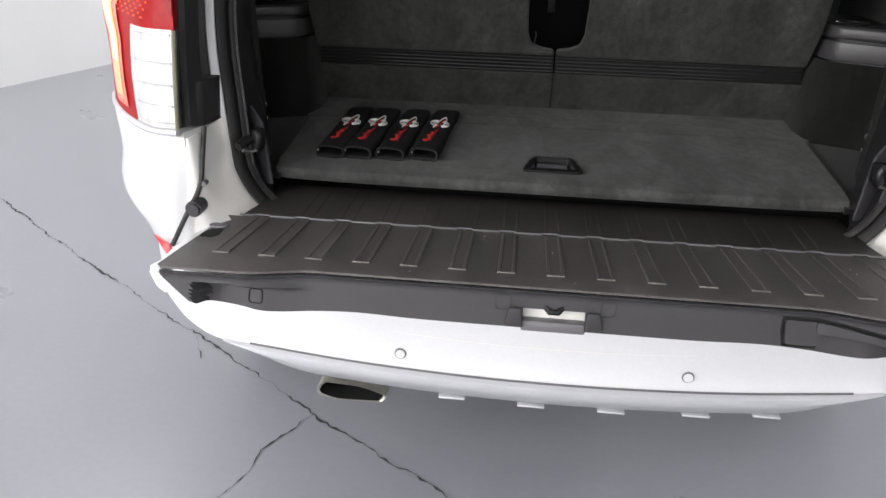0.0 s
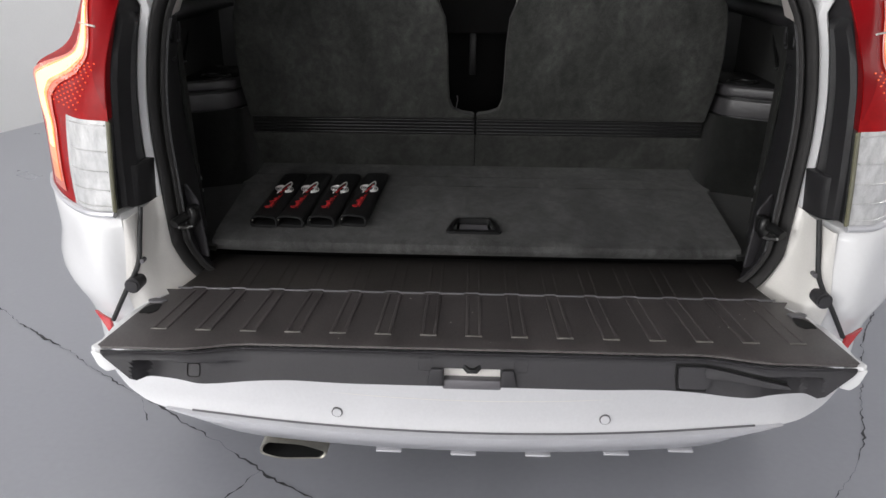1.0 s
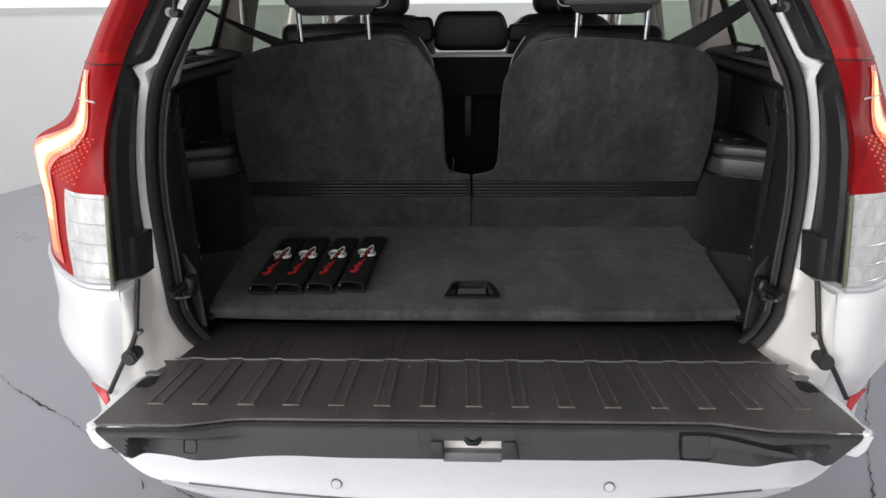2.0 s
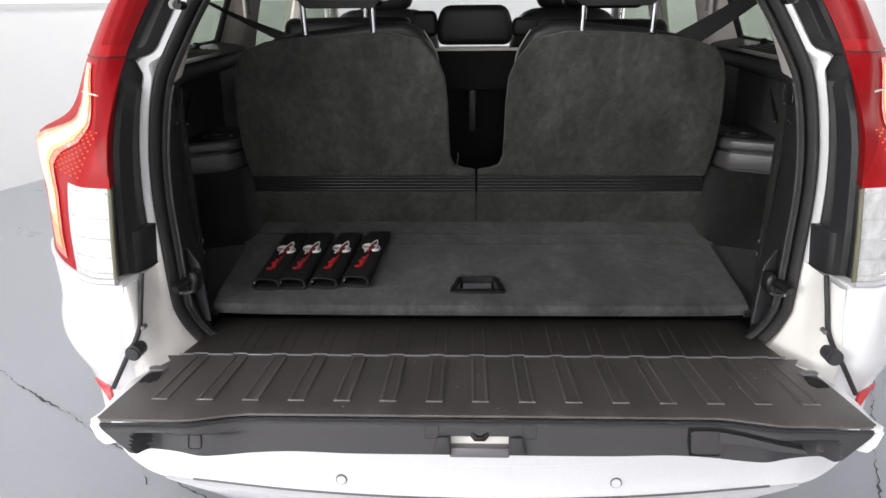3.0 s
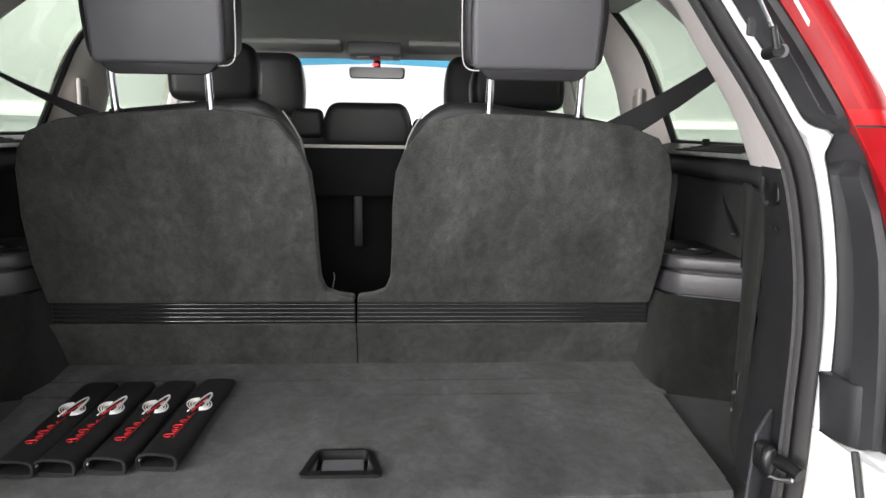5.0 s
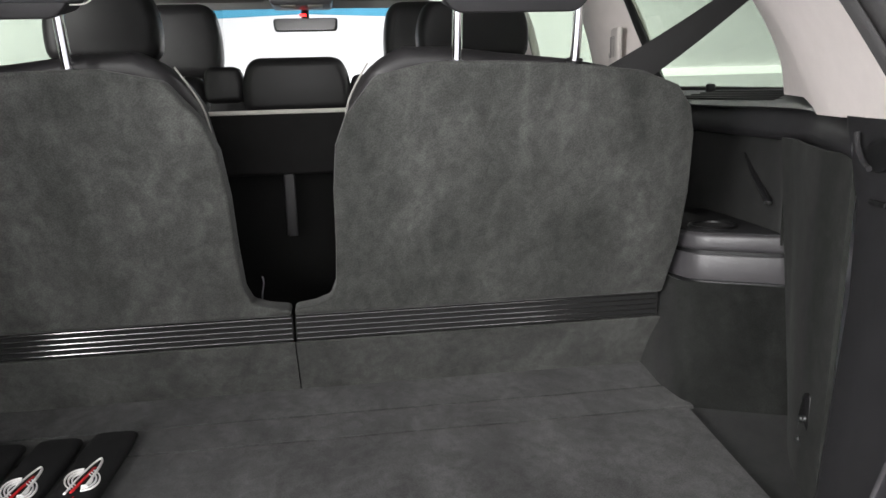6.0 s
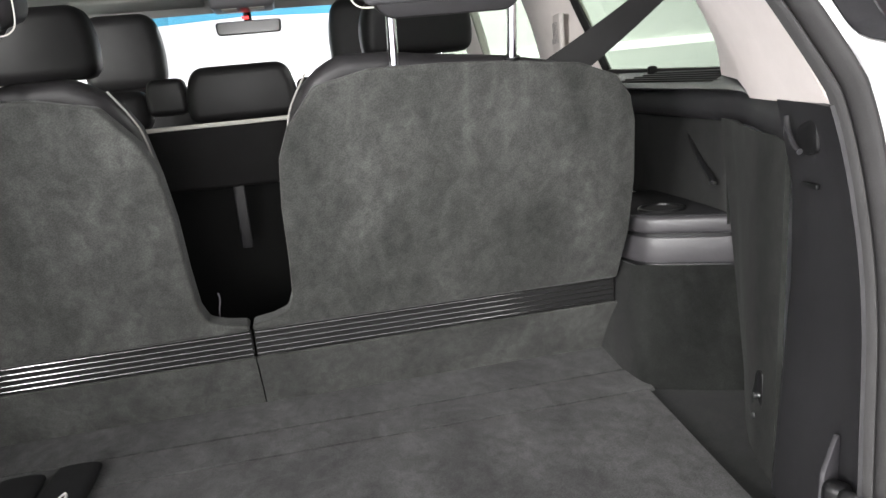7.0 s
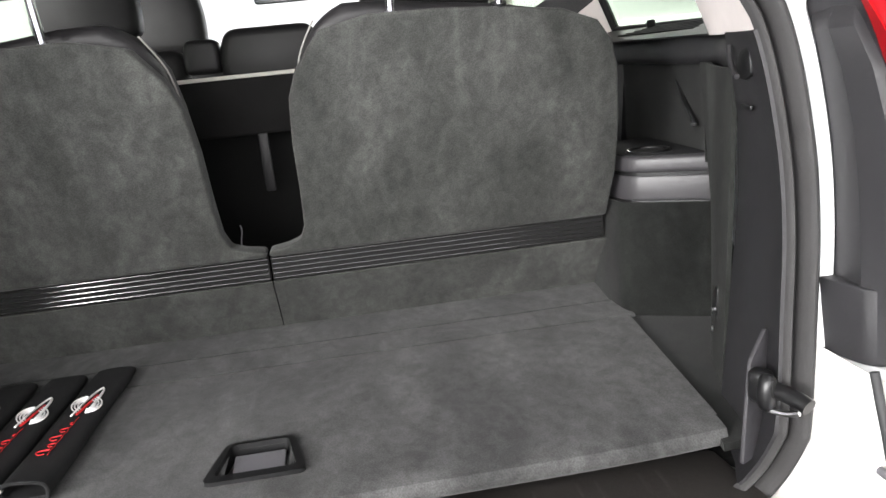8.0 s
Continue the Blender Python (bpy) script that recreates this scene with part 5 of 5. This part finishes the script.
def pillow(w, h, d, m, mat, name, parent, label=""):
    pts = rounded([(-w / 2, 0), (w / 2, 0), (w / 2 * 1.04, h * 0.55), (w / 2 * 0.86, h), (-w / 2 * 0.86, h), (-w / 2 * 1.04, h * 0.55)], min(w, h) * 0.22, 5)
    return part(name, slab(pts, d, m @ FACE_BACK, d * 0.32, 4), mat, parent, label)


# second row: backs towards the load space, headrests above
row2 = empty("second_row_bench", car)
row2["label"] = "black leather second-row bench with headrests"
part("bench_back", box(1.30, 0.07, 0.116, pose(0, 0.885, 1.126, -2, 0, 0), 0.008, 3), CLOTH, row2, "dark grey back of the bench")
part("top_line", box(1.30, 0.008, 0.008, pose(0, 0.850, 1.239), 0.002), PIPING, row2, "pale line along the bench top")
# near-black backing whose colour holds the deep shade behind the seat gap
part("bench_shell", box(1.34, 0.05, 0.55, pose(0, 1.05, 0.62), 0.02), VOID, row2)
part("loose_strap", tube(smooth_line([(-0.052, 0.60, 0.945), (-0.050, 0.60, 0.968), (-0.047, 0.602, 0.984), (-0.049, 0.605, 0.994)], 4), 0.0013, 6), GLOSS_TRIM, row2, "thin pale strap end")
part("latch_strap", box(0.020, 0.006, 0.118, pose(-0.010, 0.848, 1.012, 2, 0, 0), 0.003), PLASTIC, row2, "grey vertical strap")
for x, w, h, z in ((-0.437, 0.250, 0.165, 1.358), (0.433, 0.270, 0.145, 1.345)):
    pillow(w, h, 0.10, Matrix.Translation((x, 1.30, z)), LEATHER, "headrest", row2, "black leather headrest")
    for dx in (-0.06, 0.06):
        part("post", tube([(x + dx, 1.34, z - 0.06), (x + dx, 1.34, z + 0.02)], 0.006, 10), CHROME, row2)
    part("shoulder", box(0.44, 0.12, 0.10, pose(x, 1.36, z - 0.135), 0.035, 4), LEATHER, row2)
pillow(0.250, 0.130, 0.10, Matrix.Translation((-0.002, 1.29, 1.230)), LEATHER, "middle_headrest", row2, "low black leather middle headrest")
pillow(0.090, 0.085, 0.08, Matrix.Translation((-0.175, 1.31, 1.257)), LEATHER, "bolster", row2)
pillow(0.090, 0.060, 0.08, Matrix.Translation((0.172, 1.31, 1.257)), LEATHER, "bolster", row2)

# front seats
for x in (-0.40, 0.40):
    fs = empty("front_seat", car)
    fs["label"] = "black leather front seat"
    pillow(0.25, 0.24, 0.12, Matrix.Translation((x, 2.10, 1.335)), LEATHER, "headrest", fs)
    pillow(0.50, 0.60, 0.16, Matrix.Translation((x, 2.08, 0.74)), LEATHER, "backrest", fs)
    pillow(0.50, 0.14, 0.50, Matrix.Translation((x, 2.15, 0.55)), LEATHER, "cushion", fs)

# dashboard, mirror, visors, windscreen
part("dashboard", box(1.44, 0.55, 0.40, pose(0, 2.95, 0.72), 0.08, 4), BLACK, car, "black dashboard")
mirror = empty("interior_mirror", car)
mirror["label"] = "black interior mirror with a red indicator"
pts = rounded([(-0.112, -0.026), (0.112, -0.026), (0.116, 0.020), (-0.116, 0.020)], 0.014)
part("mirror_shell", slab(pts, 0.030, Matrix.Translation((0.006, 2.30, 1.521)) @ FACE_BACK, 0.008), BLACK, mirror)
# not reflective: a near-black base paints the mirror's dark reflection
part("mirror_glass", slab([(x * 0.93, z * 0.85) for x, z in pts], 0.002, Matrix.Translation((0.006, 2.297, 1.521)) @ FACE_BACK, 0.0), material("mirror", (0.03, 0.03, 0.032), 0.2), mirror)
part("mirror_stem", tube([(0.006, 2.32, 1.535), (0.006, 2.31, 1.58)], 0.014, 10), BLACK, mirror)
part("red_light", box(0.024, 0.004, 0.009, pose(-0.002, 2.292, 1.545), 0.001), material("red_indicator", (0.5, 0.01, 0.01), 0.4, emit=(1.0, 0.03, 0.03), glow=3.0), mirror, "small lit red indicator")
console = empty("roof_console", car)
part("console_shell", box(0.21, 0.20, 0.055, pose(0.0, 2.20, 1.566), 0.014, 3), GLOSS_TRIM, console, "grey roof console")
for dx in (-0.045, 0.045):
    part("map_lamp", box(0.050, 0.07, 0.006, pose(dx, 2.15, 1.563), 0.002), PIPING, console)
for x in (-0.36, 0.36):
    part("sun_visor", box(0.46, 0.17, 0.022, pose(x, 2.20, 1.600, -6, 0, 0), 0.010, 3), HEADLINER, car, "grey fabric sun visor")
screen_rows = [[(-0.66, 2.29, 1.560), (0.0, 2.32, 1.590), (0.66, 2.29, 1.560)], [(-0.670, 2.33, 1.534), (0.0, 2.36, 1.563), (0.670, 2.33, 1.534)]]
w = part("shade_band", solid(screen_rows, 0.004), BLUE_BAND, car, "blue shade band of the windscreen")
w.visible_shadow = False
screen_rows = [[(-0.670, 2.33, 1.534), (0.0, 2.36, 1.563), (0.670, 2.33, 1.534)], [(-0.74, 2.80, 1.33), (0.0, 2.88, 1.36), (0.74, 2.80, 1.33)], [(-0.80, 3.20, 1.12), (0.0, 3.30, 1.13), (0.80, 3.20, 1.12)]]
w = part("windscreen", solid(screen_rows, 0.004), SCREEN, car, "clear windscreen")
w.visible_shadow = False

# roof: lining below, skin above, dome lamp
roof = []
for y, z in ((0.14, 1.675), (0.5, 1.680), (1.0, 1.685), (1.5, 1.68), (2.0, 1.66), (2.24, 1.628), (2.30, 1.578)):
    half = 0.30 + 0.42 * min(1.0, max(0.0, (y - 0.14) / 0.75)) ** 0.6
    roof.append([(half * k / 8, y, z - 0.05 * abs(k / 8) ** 4) for k in range(-8, 9)])
part("headliner", solid(roof, 0.008), HEADLINER, car, "grey fabric headliner")
skin = []
for y, z in ((0.06, 1.725), (0.5, 1.76), (1.0, 1.78), (1.5, 1.775), (2.0, 1.74), (2.36, 1.66)):
    half = 0.40 + 0.34 * min(1.0, max(0.0, (y - 0.06) / 0.75)) ** 0.6
    skin.append([(half * k / 8, y, z - 0.06 * abs(k / 8) ** 4) for k in range(-8, 9)])
part("roof_skin", solid(skin, 0.004), WHITE, car, "white painted roof")
dome = empty("dome_lamp", car)
part("lamp_base", box(0.16, 0.10, 0.012, pose(-0.01, 1.38, 1.664), 0.005), BLACK, dome, "dome lamp base")
for dx in (-0.055, 0.055):
    part("lamp_lens", box(0.045, 0.07, 0.010, pose(-0.01 + dx, 1.38, 1.657), 0.003), PIPING, dome)
part("bonnet", solid([[(-0.80, 3.25, 1.08), (0, 3.32, 1.11), (0.80, 3.25, 1.08)], [(-0.80, 3.8, 1.03), (0, 3.85, 1.07), (0.80, 3.8, 1.03)], [(-0.74, 4.4, 0.92), (0, 4.5, 0.95), (0.74, 4.4, 0.92)]], 0.005), WHITE, car, "white bonnet")

# ---- four belt pads on the load floor ----


def belt_pad():
    pad = tagged(empty("belt_pad"), "black soft belt pad with red letters and white emblem on carpet", "belt pad", "belt pads on the load floor")
    # a soft flattened sleeve, open at its near end
    L, W, H = 0.350, 0.058, 0.019

    def puff(t):
        """Height of the sleeve along its length: open and swollen at the near end, pinched at the far one."""
        k = 0.87 + 0.58 * (1 - ease(t / 0.22))
        return H * (k if t < 0.85 else k * (1.0 - 1.2 * (t - 0.85)))

    def top_at(y):
        return H / 2 + puff(y / L + 0.5) / 2 + 0.0010

    rows = []
    n = 24
    for i in range(19):
        t = i / 18
        y = -L / 2 + L * t
        k = 1.0 - 0.05 * max(0.0, (t - 0.9) / 0.1) ** 2 + 0.03 * math.sin(t * 9) - 0.05 * (1 - ease(t / 0.2))
        soft = 0.45 + 0.15 * (1 - ease(t / 0.2))
        ring = []
        for j in range(n):
            a = 2 * math.pi * j / n
            c, sn = math.cos(a), math.sin(a)
            ex = math.copysign(abs(c) ** soft, c) * W / 2 * k
            ez = math.copysign(abs(sn) ** 0.7, sn) * puff(t) / 2
            z = H / 2 + ez
            if z < 0.0015:
                z = 0.0015
            ring.append((ex, y - 0.10 * ex * (1 - ease(t / 0.2)) + 0.002 * noise.noise((a, t * 6, 3)), z + 0.0012 * noise.noise((a * 1.3, t * 7, 8))))
        rows.append(ring)
    inner = [[(x * 0.88, y + 0.002, 0.013 + (z - 0.013) * 0.74) for x, y, z in rows[0]], [(x * 0.84, y + 0.07, 0.012 + (z - 0.012) * 0.6) for x, y, z in rows[0]]]
    bm = grid([inner[1], inner[0]] + rows, loop=True)
    bm.verts.ensure_lookup_table()
    bm.faces.new(bm.verts[-n:])
    part("sleeve", bm, FABRIC, pad)
    part("sleeve_end", tube([rows[0][j % n] for j in range(n + 1)], 0.0022, 6), FABRIC, pad, "dark bound sleeve end")
    # emblem: a white thread hairpin round a red bar, with nested loops at both sides
    top = top_at(0.05)
    pin = smooth_line([(-0.0085, 0.004, top), (-0.0060, 0.036, top), (0.0000, 0.072, top), (0.0060, 0.089, top), (0.0105, 0.078, top), (0.0115, 0.046, top), (0.0105, 0.020, top)], 4)
    part("emblem_pin", tube(pin, 0.0023, 6, None, 0.6), WHITE_THREAD, pad, "white thread hairpin")
    for r in (0.0125, 0.0170, 0.0215):
        for lo, hi in ((0.60, 1.40), (1.60, 2.40)):
            loop = [(0.001 + r * math.cos(a), 0.036 + 1.20 * r * math.sin(a) - 0.45 * r * math.cos(a), top) for a in [math.pi * (lo + (hi - lo) * k / 14) for k in range(15)]]
            part("emblem_loop", tube(loop, 0.0013, 6, None, 0.6), WHITE_THREAD, pad, "white thread loop")
    part("emblem_bar", box(0.0036, 0.062, 0.002, pose(0.0020, 0.036, top - 0.0012, 0, 0, -8), 0.0008), RED_THREAD, pad, "red emblem bar")

    # red embroidery running down the pad, as short bars
    def on_line(u, v):
        """A point u along the lettering and v above its base line."""
        y = -0.004 - u
        return (0.0045 - 0.03 * u - v, y, top_at(y))

    part("red_stroke", tube([on_line(0.010 * k, 0.0012 * (k % 2)) for k in range(11)], 0.0008, 6, None, 0.6), RED_THREAD, pad)
    for u, w, h in ((0.014, 0.006, 0.005), (0.030, 0.010, 0.011), (0.050, 0.012, 0.015), (0.070, 0.009, 0.010), (0.086, 0.012, 0.017)):
        bm = tube(smooth_line([on_line(u, 0.003), on_line(u + 0.15 * w, 0.8 * h), on_line(u + 0.5 * w, h), on_line(u + w, 0.7 * h), on_line(u + 0.9 * w, 0.3 * h)], 3), 0.0009, 6, None, 0.6)
        part("red_bar", bm, RED_THREAD, pad, "red embroidered bar")
    part("care_tag", box(0.0025, 0.007, 0.008, pose(-W * 0.43, -L / 2 + 0.006, 0.012), 0.0008), PIPING, pad, "small pale tag")
    return pad


pad = belt_pad()
places = [(-0.4410, 0.240, 1.6), (-0.3825, 0.243, 0.0), (-0.3145, 0.247, -1.0), (-0.2475, 0.257, -1.6)]
pad.matrix_basis = pose(places[0][0], places[0][1], Z0 + 0.001, 0, 0, places[0][2])
for x, y, a in places[1:]:
    copy_thing(pad, pose(x, y, Z0 + 0.001, 0, 0, a))


# ---- cracks in the garage floor ----
def crack(pts, width, seed):
    rng = random.Random(seed)
    line = []
    for a, b in zip(pts, pts[1:]):
        a, b = Vector((*a, 0)), Vector((*b, 0))
        n = max(2, int((b - a).length / 0.016))
        side = Vector((-(b - a).y, (b - a).x, 0)).normalized()
        for k in range(n):
            line.append(a.lerp(b, k / n) + side * (rng.uniform(-0.005, 0.005) + 0.012 * noise.noise((a.lerp(b, k / n).x * 9, a.lerp(b, k / n).y * 9, seed))))
    rows = []
    for i, p in enumerate(line):
        d = (line[min(i + 1, len(line) - 1)] - line[max(i - 1, 0)]).normalized()
        side = Vector((-d.y, d.x, 0))
        w = width * max(0.07, 0.75 * rng.random() ** 2 + 0.40 * math.sin(i * 0.19) * math.sin(i * 0.053))
        rows.append([p + side * w + Vector((0, 0, 0.002)), p - side * w + Vector((0, 0, 0.002))])
    return part("crack", grid(rows), CRACK, floor)


crack([(-3.4, 2.45), (-2.311, 1.603), (-1.667, 1.111), (-1.292, 0.838), (-0.961, 0.603), (-0.583, 0.321), (-0.401, 0.203), (-0.196, 0.060), (0.30, -0.35), (0.9, -0.9)], 0.0062, 1)
crack([(-0.583, 0.321), (-0.66, 0.15), (-0.691, -0.009), (-0.80, -0.25), (-0.98, -0.60)], 0.0042, 2)
crack([(1.9, 1.9), (1.45, 1.15), (1.30, 0.833), (1.188, 0.572), (1.10, 0.42), (0.998, 0.303), (0.86, 0.0), (0.80, -0.4)], 0.0045, 3)
crack([(-1.05, 0.66), (-0.98, 0.52)], 0.0028, 4)


# keep every part within two steps of its thing
for ob in list(bpy.data.objects):
    up = 0
    p = ob.parent
    while p:
        up += 1
        p = p.parent
    if up == 3:
        ob.parent = ob.parent.parent
for ob in list(bpy.data.objects):
    if ob.type == "EMPTY" and ob.parent and not ob.children:
        bpy.data.objects.remove(ob)
